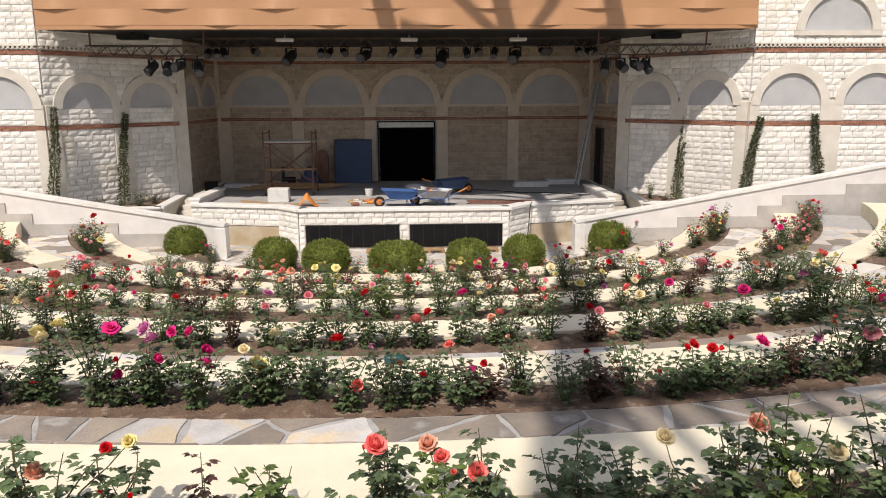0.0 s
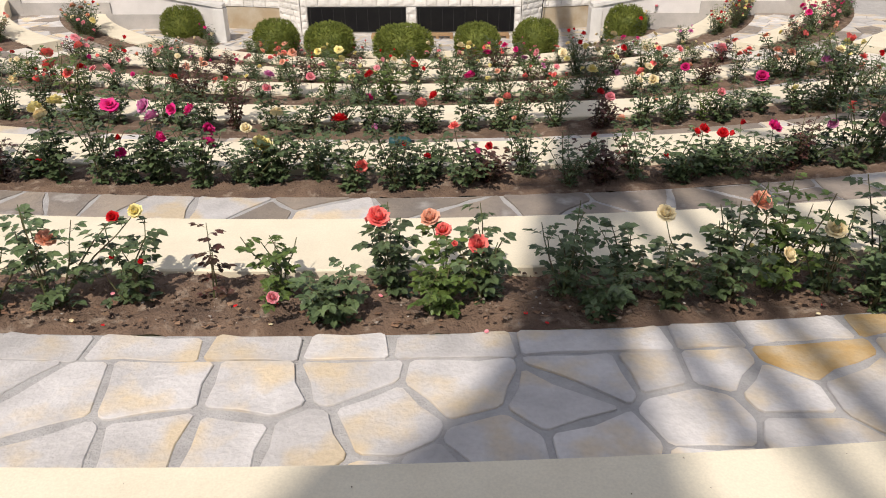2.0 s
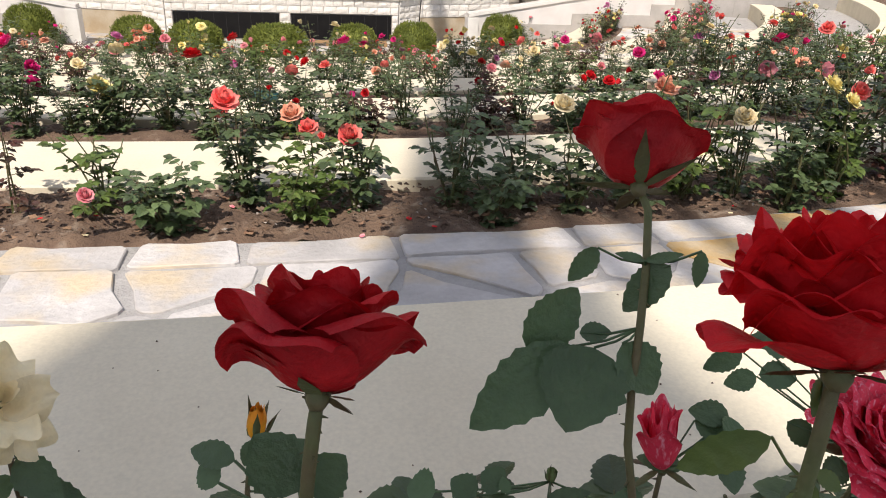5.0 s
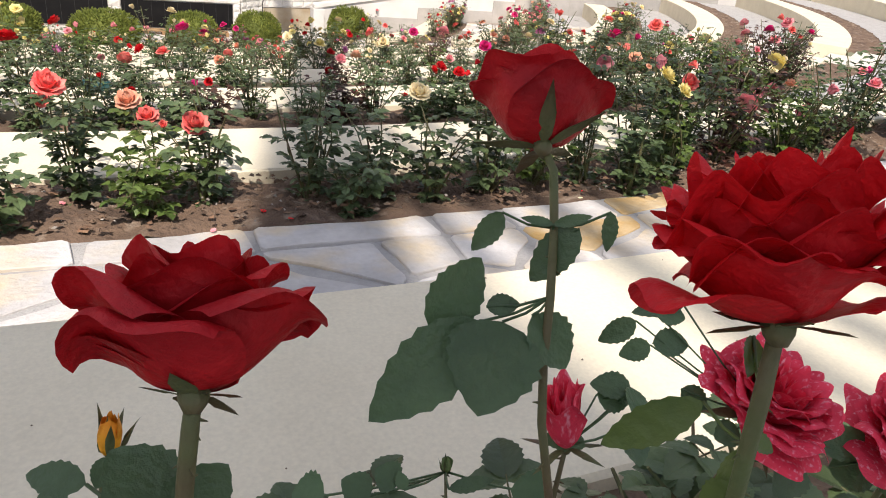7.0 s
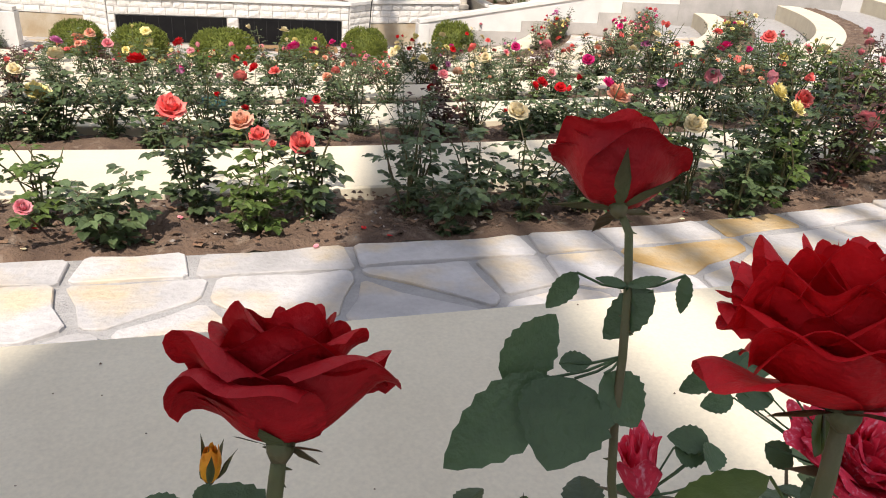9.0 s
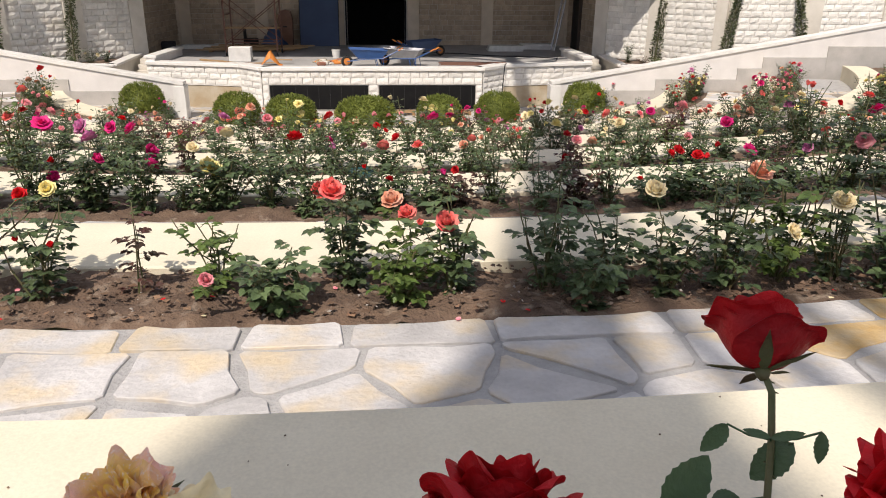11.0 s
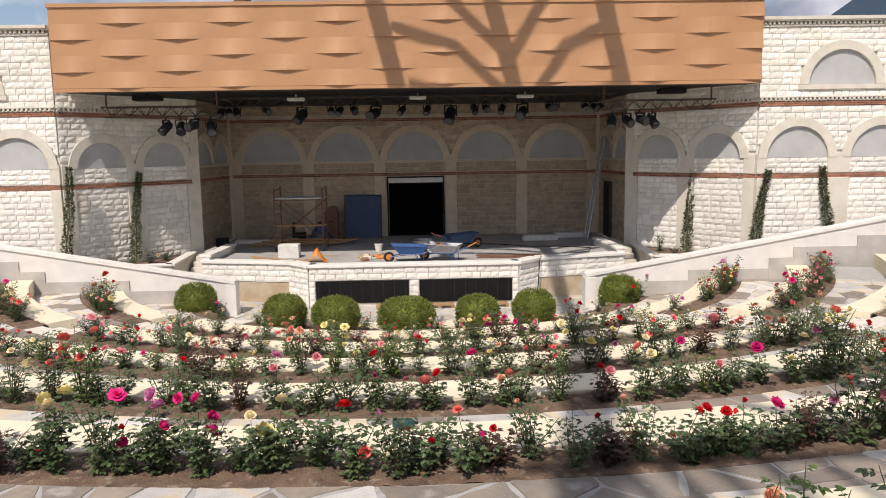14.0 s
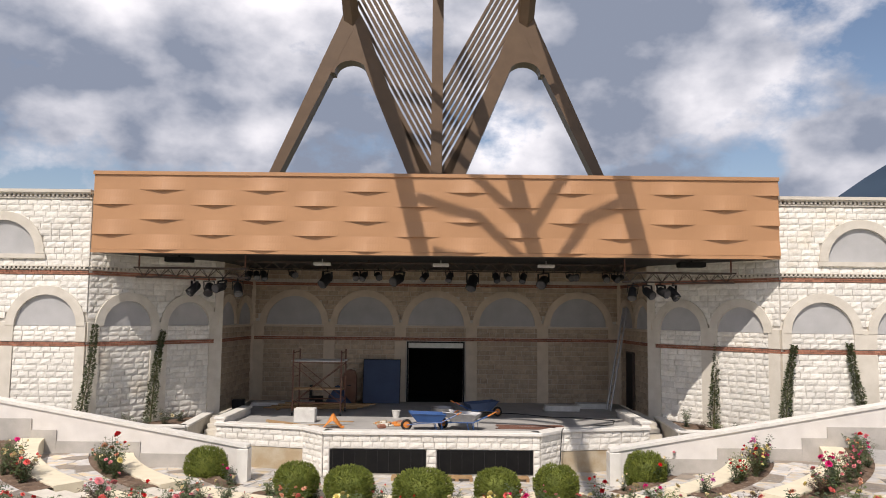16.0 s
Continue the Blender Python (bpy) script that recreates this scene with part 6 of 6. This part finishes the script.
def wheelbarrow(x, y, turn, tray_mat, label):
    ob = holder("wheelbarrow", (x, y, STAGE), label, "wheelbarrow", "wheelbarrows")
    ob.rotation_euler[2] = radians(turn)
    t = Soup()
    outer = [(-0.5, -0.22, 0.3), (0.28, -0.26, 0.3), (0.28, 0.26, 0.3), (-0.5, 0.22, 0.3), (-0.78, -0.33, 0.62), (0.46, -0.35, 0.56), (0.46, 0.35, 0.56), (-0.78, 0.33, 0.62)]
    inner = [(a * 0.96, b * 0.94, c + 0.015) for a, b, c in outer]
    t.add(outer + inner, [(3, 2, 1, 0), (0, 1, 5, 4), (1, 2, 6, 5), (2, 3, 7, 6), (3, 0, 4, 7), (8, 9, 10, 11), (12, 13, 9, 8), (13, 14, 10, 9), (14, 15, 11, 10), (15, 12, 8, 11), (4, 5, 13, 12), (5, 6, 14, 13), (6, 7, 15, 14), (7, 4, 12, 15)])
    t.ob("tray", tray_mat, ob)
    Soup().tube([(-0.78, -0.34, 0.62), (0.46, -0.36, 0.56), (0.46, 0.36, 0.56), (-0.78, 0.34, 0.62), (-0.78, -0.34, 0.62)], 0.014, 6).ob("rim", tray_mat, ob)
    for sy in (-1, 1):
        h = Soup().tube([(-0.86, sy * 0.06, 0.2), (-0.4, sy * 0.2, 0.27), (0.3, sy * 0.27, 0.3), (0.95, sy * 0.3, 0.62)], 0.017, 7)
        f = h.ob("handle_bar", M_BLUE, ob)
        Soup().tube([(0.82, sy * 0.295, 0.552), (0.98, sy * 0.302, 0.638)], 0.024, 8).ob("grip", M_ORANGE, f)
        Soup().tube([(0.3, sy * 0.27, 0.3), (0.34, sy * 0.26, 0.0), (0.16, sy * 0.25, 0.0), (0.08, sy * 0.25, 0.29)], 0.014, 6).ob("leg", M_BLUE, ob)
    ring = Soup()
    n, k = 16, 8
    for i in range(n):
        a = 2 * math.pi * i / n
        for j in range(k):
            b = 2 * math.pi * j / k
            r = 0.15 + 0.042 * math.cos(b)
            ring.v.append((-0.86 + r * math.cos(a), 0.042 * math.sin(b), 0.2 + r * math.sin(a)))
    for i in range(n):
        for j in range(k):
            ring.f.append((i * k + j, i * k + (j + 1) % k, ((i + 1) % n) * k + (j + 1) % k, ((i + 1) % n) * k + j))
    wheel = ring.ob("wheel", M_RUBBER, ob, True)
    Soup().tube([(-0.86, -0.02, 0.2), (-0.86, 0.02, 0.2)], 0.11, 12).ob("hub", M_ORANGE, wheel)
    return ob


wheelbarrow(0.05, 26.0, 8, M_BLUE, "blue wheelbarrow with an orange wheel hub on the stage")
wheelbarrow(1.25, 26.1, -18, M_STEEL, "wheelbarrow with a grey steel tray and blue handles")
wheelbarrow(1.75, 29.2, 200, M_NAVY, "dark blue wheelbarrow standing further back on the stage")

# mortar tub
tub = holder("mixing_tub", (0.45, 29.5, STAGE), "round grey metal mixing tub", "tub")
s = Soup()
for i in range(20):
    a = 2 * math.pi * i / 20
    s.v += [(r * math.cos(a), r * math.sin(a), z) for r, z in ((0.36, 0.0), (0.5, 0.34), (0.48, 0.34), (0.34, 0.03))]
s.f += [(i * 4 + j, i * 4 + j + 1, ((i + 1) % 20) * 4 + j + 1, ((i + 1) % 20) * 4 + j) for i in range(20) for j in range(3)] + [tuple(i * 4 for i in range(20)), tuple(i * 4 + 3 for i in range(20))]
s.ob("bowl", M_STEEL, tub)
for sy in (-1, 1):
    Soup().tube([(-0.1, sy * 0.49, 0.28), (-0.08, sy * 0.55, 0.3), (0.08, sy * 0.55, 0.3), (0.1, sy * 0.49, 0.28)], 0.012, 6).ob("handle", M_STEEL, tub)

# bucket
bk = holder("bucket", (-1.35, 28.9, STAGE), "small white plastic bucket with a wire handle", "bucket")
Soup().tube([(0, 0, 0), (0, 0, 0.26)], [0.12, 0.16], 16).tube([(0, 0, 0.26), (0, 0, 0.285)], [0.17, 0.17], 16).ob("pail", M_STONEWHITE, bk)
Soup().tube([(0.165, 0, 0.25), (0.12, 0.1, 0.33), (0, 0.14, 0.36), (-0.12, 0.1, 0.33), (-0.165, 0, 0.25)], 0.005, 5).ob("wire_handle", M_STEEL, bk)

# block, sheet, boards, slabs
Soup().box(-4.95, -4.2, 27.4, 27.85, STAGE, STAGE + 0.5, None, 0.02).ob("white_block", M_STONEWHITE, label="large squared white stone block on the stage", category="stone block")
s = Soup()
for i in range(9):
    for j in range(5):
        u, v = -0.36 + 0.09 * i, -0.2 + 0.1 * j
        s.v.append((-3.35 + u, 26.35 + v, STAGE + 0.03 + max(0, 0.52 * (1 - abs(u + 0.02) / 0.3)) * (1 - 0.8 * (v / 0.25) ** 2) + 0.03 * noise.noise((u * 9, v * 9, 1))))
for i in range(8):
    for j in range(4):
        q = i * 5 + j
        s.f.append((q, q + 5, q + 6, q + 1))
sheet = s.ob("plastic_sheet", M_ORANGE, label="crumpled orange plastic sheet standing in a peak", category="plastic sheet")
sheet.modifiers.new("thick", "SOLIDIFY").thickness = 0.012
rng = random.Random(12)
for i in range(9):
    x, y, ln = rng.uniform(-5.6, -3.0), rng.uniform(26.2, 27.0), rng.uniform(0.5, 1.5)
    Soup().box(-ln / 2, ln / 2, -0.05, 0.05, 0, 0.03, pose(x, y, STAGE + 0.004 + 0.032 * i * 0.5, 0, 0, rng.uniform(-40, 40)), 0.004).ob("loose_board", M_WOOD, label="loose offcut of pine board on the stage", category="board", group="loose boards")
for i in range(4):
    Soup().box(-1.9, 1.9, -0.11, 0.11, 0, 0.04, pose(-5.0 + 0.25 * i, 31.0 + 0.16 * i, STAGE + 0.05 + 0.042 * i, 0, 0, 2 - 2 * i), 0.004).ob("scaffold_plank", M_WOOD, label="long pine scaffold plank laid on bearers", category="plank", group="scaffold planks")
for x in (-6.3, -3.6):
    Soup().box(x - 0.06, x + 0.06, 30.7, 31.8, STAGE, STAGE + 0.048).ob("plank_bearer", M_WOOD, label="short timber bearer under the planks", category="timber", group="plank bearers")
for i, (x, y) in enumerate(((5.35, 31.55), (6.8, 32.4), (-7.0, 32.3), (-5.9, 32.6))):
    for j in range(3 if i < 2 else 2):
        Soup().box(-0.72, 0.72, -0.32, 0.32, 0, 0.07, pose(x + 0.03 * j, y, STAGE + 0.073 * j, 0, 0, rng.uniform(-3, 3)), 0.006).ob("stone_slab", M_STONEWHITE, label="flat white stone slab lying in a low stack", category="slab", group="stone slabs")
# navy board and brown case against the back wall
bd = holder("display_board", (-2.3, 33.3, STAGE), "large dark blue board leaning on the back wall", "board")
m = pose(0, 0, 0, -9)
Soup().box(-0.8, 0.8, -0.03, 0.03, 0.0, 1.9, m, 0.01).ob("panel", M_NAVY, bd)
Soup().box(-0.83, -0.8, -0.04, 0.04, 0.0, 1.93, m).box(0.8, 0.83, -0.04, 0.04, 0.0, 1.93, m).box(-0.8, 0.8, -0.04, 0.04, 1.902, 1.93, m).ob("frame", M_BLACK, bd)
case = holder("brown_case", (-3.65, 33.0, STAGE), "tall brown case with a rounded top", "case")
Soup().prism([(-0.28, 0.0), (0.28, 0.0), (0.3, 1.1), (0.22, 1.42), (0.0, 1.5), (-0.22, 1.42), (-0.3, 1.1)], -0.2, 0.2, Matrix.Rotation(radians(90), 4, "X")).ob("shell", material("brown_case", (0.16, 0.07, 0.04), (0.2, 0.1, 0.06), 4, 0.6, 0.1), case)
Soup().box(-0.08, 0.08, -0.23, -0.2, 0.8, 0.84).ob("handle", M_BLACK, case)
Soup().box(-0.3, 0.3, -0.04, 0.04, 0, 0.35, pose(-5.1, 32.9, STAGE, 0, 0, 5), 0.01).box(-0.26, -0.2, -0.2, 0.2, 0, 0.8, pose(-5.1, 32.9, STAGE)).ob("tool_crate", M_BLACK, label="dark tool crate by the back wall", category="crate")
Soup().box(-0.25, 0.25, -0.2, 0.2, 0, 0.36, pose(-8.0, 31.2, STAGE, 0, 0, 8), 0.02).ob("floor_monitor", M_BLACK, label="small black monitor loudspeaker on the stage floor", category="loudspeaker")
# dark tarpaulin heap under the scaffold
s = Soup()
for j in range(7):
    for i in range(14):
        a, t = 2 * math.pi * i / 14, j / 6
        k = 1 + 0.25 * noise.noise((math.cos(a) * 2, math.sin(a) * 2, t * 3))
        s.v.append((-4.0 + 0.55 * k * (1 - t ** 2) * math.cos(a), 31.9 + 0.35 * k * (1 - t ** 2) * math.sin(a), STAGE + 0.85 * t * k))
for j in range(6):
    for i in range(14):
        s.f.append((j * 14 + i, j * 14 + (i + 1) % 14, (j + 1) * 14 + (i + 1) % 14, (j + 1) * 14 + i))
s.ob("tarpaulin", M_NAVY, smooth=True, label="crumpled dark blue tarpaulin heap behind the scaffold", category="tarpaulin")
# rubble and scrap beside the bucket
for i in range(26):
    x, y, k = rng.gauss(-1.55, 0.35), rng.gauss(27.0, 0.25), rng.uniform(0.05, 0.13)
    s = Soup()
    s.box(-k, k, -k * 0.7, k * 0.7, 0, k * rng.uniform(0.5, 1.3), pose(x, y, STAGE, 0, 0, rng.uniform(0, 90)), k * 0.25)
    s.ob("rubble_piece", (M_BRICK, M_ORANGE, M_WOOD, M_DRESSED, M_BROWNSTONE)[i % 5], label="broken piece of brick or scrap on the stage", category="rubble", group="stage rubble")
# bundle of reinforcing bars
for i in range(16):
    y = 26.45 + 0.06 * i + rng.uniform(-0.03, 0.03)
    Soup().tube([(2.4 + rng.uniform(-0.2, 0.2), y, STAGE + 0.012), (4.5 + rng.uniform(-0.3, 0.3), y + rng.uniform(-0.3, 0.3), STAGE + 0.014)], 0.012, 5).ob("steel_bar", M_RUST, label="rusty reinforcing bar lying on the stage", category="steel bar", group="reinforcing bars")
# ladder
ld = holder("ladder", (7.4, 31.8, STAGE), "long aluminium ladder leaning in the stage corner", "ladder")
b0, b1 = Vector((0, 0, 0)), Vector((0.92, 0.7, 4.3))
sd = Vector((0.03, -0.2, 0))
for k in (-1, 1):
    Soup().tube([b0 + sd * k, b1 + sd * k], 0.042, 6).ob("rail", M_STEEL, ld)
for i in range(15):
    p = b0.lerp(b1, (i + 0.6) / 15.5)
    Soup().tube([p - sd, p + sd], 0.015, 6).ob("rung", M_STEEL, ld)
# hose
pts = [(1.9, 30.6), (3.4, 30.2), (4.6, 29.4), (5.8, 29.2), (6.9, 28.6), (6.6, 27.6), (5.4, 27.0), (4.75, 26.3), (4.55, 25.95)]
Soup().tube([(x, y, STAGE + 0.02 + 0.005 * (i % 2)) for i, (x, y) in enumerate(pts)] + [(4.5, 25.72, STAGE + 0.16), (4.42, 25.5, STAGE + 0.1), (4.36, 25.48, -2.4), (4.3, 25.4, PLAZA + 0.02)], 0.018, 6).ob("hose", M_RUBBER, smooth=True, label="black rubber hose trailing over the stage edge", category="hose")
# teal can on a bench
can = holder("watering_can", (0.25, 7.42, 0.447 + tread_z(2)), "dark teal plastic can lying on a bench", "can")
M_TEAL = material("teal_plastic", (0.006, 0.05, 0.055), (0.008, 0.07, 0.075), 5, 0.4, 0.05)
Soup().tube([(-0.12, 0, 0.05), (-0.1, 0, 0.05), (0.06, 0, 0.05), (0.1, 0, 0.05)], [0.035, 0.05, 0.05, 0.02], 14).ob("body", M_TEAL, can, True)
Soup().tube([(0.1, 0, 0.05), (0.13, 0, 0.05)], 0.016, 10).ob("cap", M_BLACK, can)


# ---- flagstones ----
def tread_map(k):
    R, z = bench_r(k), tread_z(k)
    rm = R - 0.67
    return lambda u, v, h: polar(R - v, u / rm, z + h)


# stones of the nearest terrace, by their middles
CENTRES = [(-1.27, 0.8), (-1.6, 1.0), (-0.82, 0.89), (-0.34, 0.9), (0.02, 1.02), (0.21, 0.68), (0.56, 0.94), (0.99, 0.77), (-1.11, 0.5), (-0.75, 0.58), (-0.4, 0.57), (-0.11, 0.55), (0.7, 0.5), (1.08, 0.5), (1.17, 1.0), (1.5, 1.03), (1.76, 1.0), (2.25, 1.0), (2.01, 0.76), (1.58, 0.66), (2.36, 0.72), (1.98, 0.47)]
rng = random.Random(41)
for k, x0, x1, mats in ((0, -4.0, 6.4, (M_PAVING,)), (1, -4.8, 7.4, (M_SLATE,) * 9 + (M_PAVING,))):
    tread = [o for o in bpy.data.objects if o.name.startswith("terrace_tread")][k + 2]
    to = tread_map(k)
    if k:
        stones = flags(x0, x1, 0.01, 0.9, 0.7, 0.45, rng, 0.03) + flags(x0, x1, 0.9, 1.335, 0.75, 0.24, rng, 0.03)
    else:
        stones = flags(x0, x1, 0.01, 1.12, 0.42, 0.34, rng, 0.026, CENTRES)
        u = [-3.9, -3.3, -2.8, -2.3, -1.77, -1.26, -0.68, -0.2, 0.24, 0.86, 1.64, 2.01, 2.6, 3.1, 3.75, 4.3, 5.0, 5.6, 6.4]
        stones += [[(p + 0.012, 1.135), (q - 0.012, 1.135 + rng.uniform(-0.04, 0.03)), (q - 0.012 - rng.uniform(0, 0.03), 1.335 + rng.uniform(-0.02, 0.015)), (p + 0.012 + rng.uniform(0, 0.03), 1.335 + rng.uniform(-0.02, 0.015))] for p, q in zip(u, u[1:])]
    for poly in stones:
        poly = rough_outline(poly, rng)
        if len(poly) < 3:
            continue
        v, f = flag_piece(poly, -0.03, rng.uniform(-0.004, 0.008), to)
        c = sum(v, Vector()) / len(v)
        mat = rng.choice(mats)
        if k == 0 and (2.2 < c.x < 2.48 and 3.2 < c.y < 3.5 or 2.7 < c.x < 3.0 and 3.5 < c.y):
            mat = M_OCHRE
        mesh_object("flagstone", v, f, mat, tread)
for k in range(2, 7):
    tread = [o for o in bpy.data.objects if o.name.startswith("terrace_tread")][k + 2]
    to = tread_map(k)
    lim = (limit(bench_r(k)) - 0.02) * (bench_r(k) - 0.67)
    soups = {M_PAVING.name: Soup(), M_SLATE.name: Soup()}
    for poly in flags(max(-lim, -16), min(lim, 16), 0.01, 1.335, 0.6, 0.45, rng, 0.03):
        v, f = flag_piece(poly, -0.03, rng.uniform(-0.004, 0.008), to)
        soups[rng.choice((M_PAVING.name, M_PAVING.name, M_SLATE.name))].add(v, f)
    for nm, s in soups.items():
        s.ob("flagstone_paving", bpy.data.materials[nm], tread, kind="stuff")
s = Soup()
for poly in flags(-10, 10, 19.5, 27.0, 0.6, 0.5, rng, 0.03):
    if all((x - CX) ** 2 + (y - CY) ** 2 < 7.6 ** 2 or y > 23.0 for x, y in poly):
        v, f = flag_piece(poly, PLAZA - 0.03, PLAZA + rng.uniform(-0.004, 0.006), lambda u, v, h: Vector((u, v, h)))
        s.add(v, f)
s.ob("flagstone_paving", M_PAVING, [o for o in bpy.data.objects if o.name == "plaza"][0], kind="stuff")

# fallen petals and dry leaves on the nearest soil, small stones
for nm, mat, count, big, label in (("soil_crumbs", M_SOIL, 1500, 0.022, "crumbs and clods of soil on the bed"), ("dry_leaves", material("dry_leaf", (0.16, 0.085, 0.05), (0.24, 0.15, 0.09), 9, 0.8, 0.2, 60, island=0.4), 420, 0.028, "curled brown dry leaves on the bed"), ("pebbles", material("grey_pebble", (0.36, 0.32, 0.28), (0.24, 0.21, 0.18), 9, 0.8, 0.2, 60, island=0.3), 260, 0.012, "small grey pebbles on the bed")):
    litter = Soup()
    for i in range(count):
        x = rng.uniform(-3.5, 5.5)
        r = bench_r(0) - rng.uniform(1.37, 1.92)
        p = polar(r, (x - CX) / r, 0.012 + 0.02 * rng.random())
        k, t, up = big * rng.uniform(0.25, 1.0) ** 1.3, rng.uniform(0, 6.28), (0.004 if nm == "dry_leaves" else 0.6)
        litter.add([p + Vector((k * math.cos(t + b), k * math.sin(t + b) * 0.75, rng.uniform(-0.004, 0.008))) for b in (0, 1.5, 3.0, 4.6)] + [p + Vector((0, 0, k * up + 0.004))], [(0, 1, 4), (1, 2, 4), (2, 3, 4), (3, 0, 4)])
    litter.ob(nm, mat, kind="stuff", label=label, category="litter")
for i in range(12):
    x = rng.choice((rng.uniform(-1.6, -0.9), rng.uniform(-2.0, 3.0)))
    r = bench_r(0) - rng.uniform(1.3, 1.7)
    p = polar(r, (x - CX) / r, 0.016)
    s = Soup()
    petal(s, 0, 0.024, 0.014, (70, 78, 90, 95), 0.002, 0, 2, 3, rng, 0.05)
    o = s.ob("fallen_petal", PETALS[rng.choice(("red", "red", "pink", "cream"))], label="fallen rose petal lying on the bed", category="petal", group="fallen petals")
    o.matrix_basis = pose(p.x, p.y, p.z, rng.uniform(-15, 15), rng.uniform(-15, 15), rng.uniform(0, 360))

# specks of soil and dry leaf bits blown onto the nearest bench
bits = Soup()
for i in range(46):
    r = bench_r(0) + rng.uniform(0.03, 0.64)
    p = polar(r, (rng.uniform(-1.6, 2.6) - CX) / r, 0.449)
    k, t = rng.choice((0.002, 0.002, 0.003, 0.003)), rng.uniform(0, 6.28)
    bits.add([p + Vector((k * math.cos(t + b) * (2 if k > 0.005 else 1), k * math.sin(t + b), 0)) for b in (0, 1.6, 3.1, 4.7)] + [p + Vector((0, 0, k))], [(0, 1, 4), (1, 2, 4), (2, 3, 4), (3, 0, 4)])
bits.ob("dirt_specks", M_SOIL, kind="stuff", label="dark specks of soil on the cream bench", category="dirt")
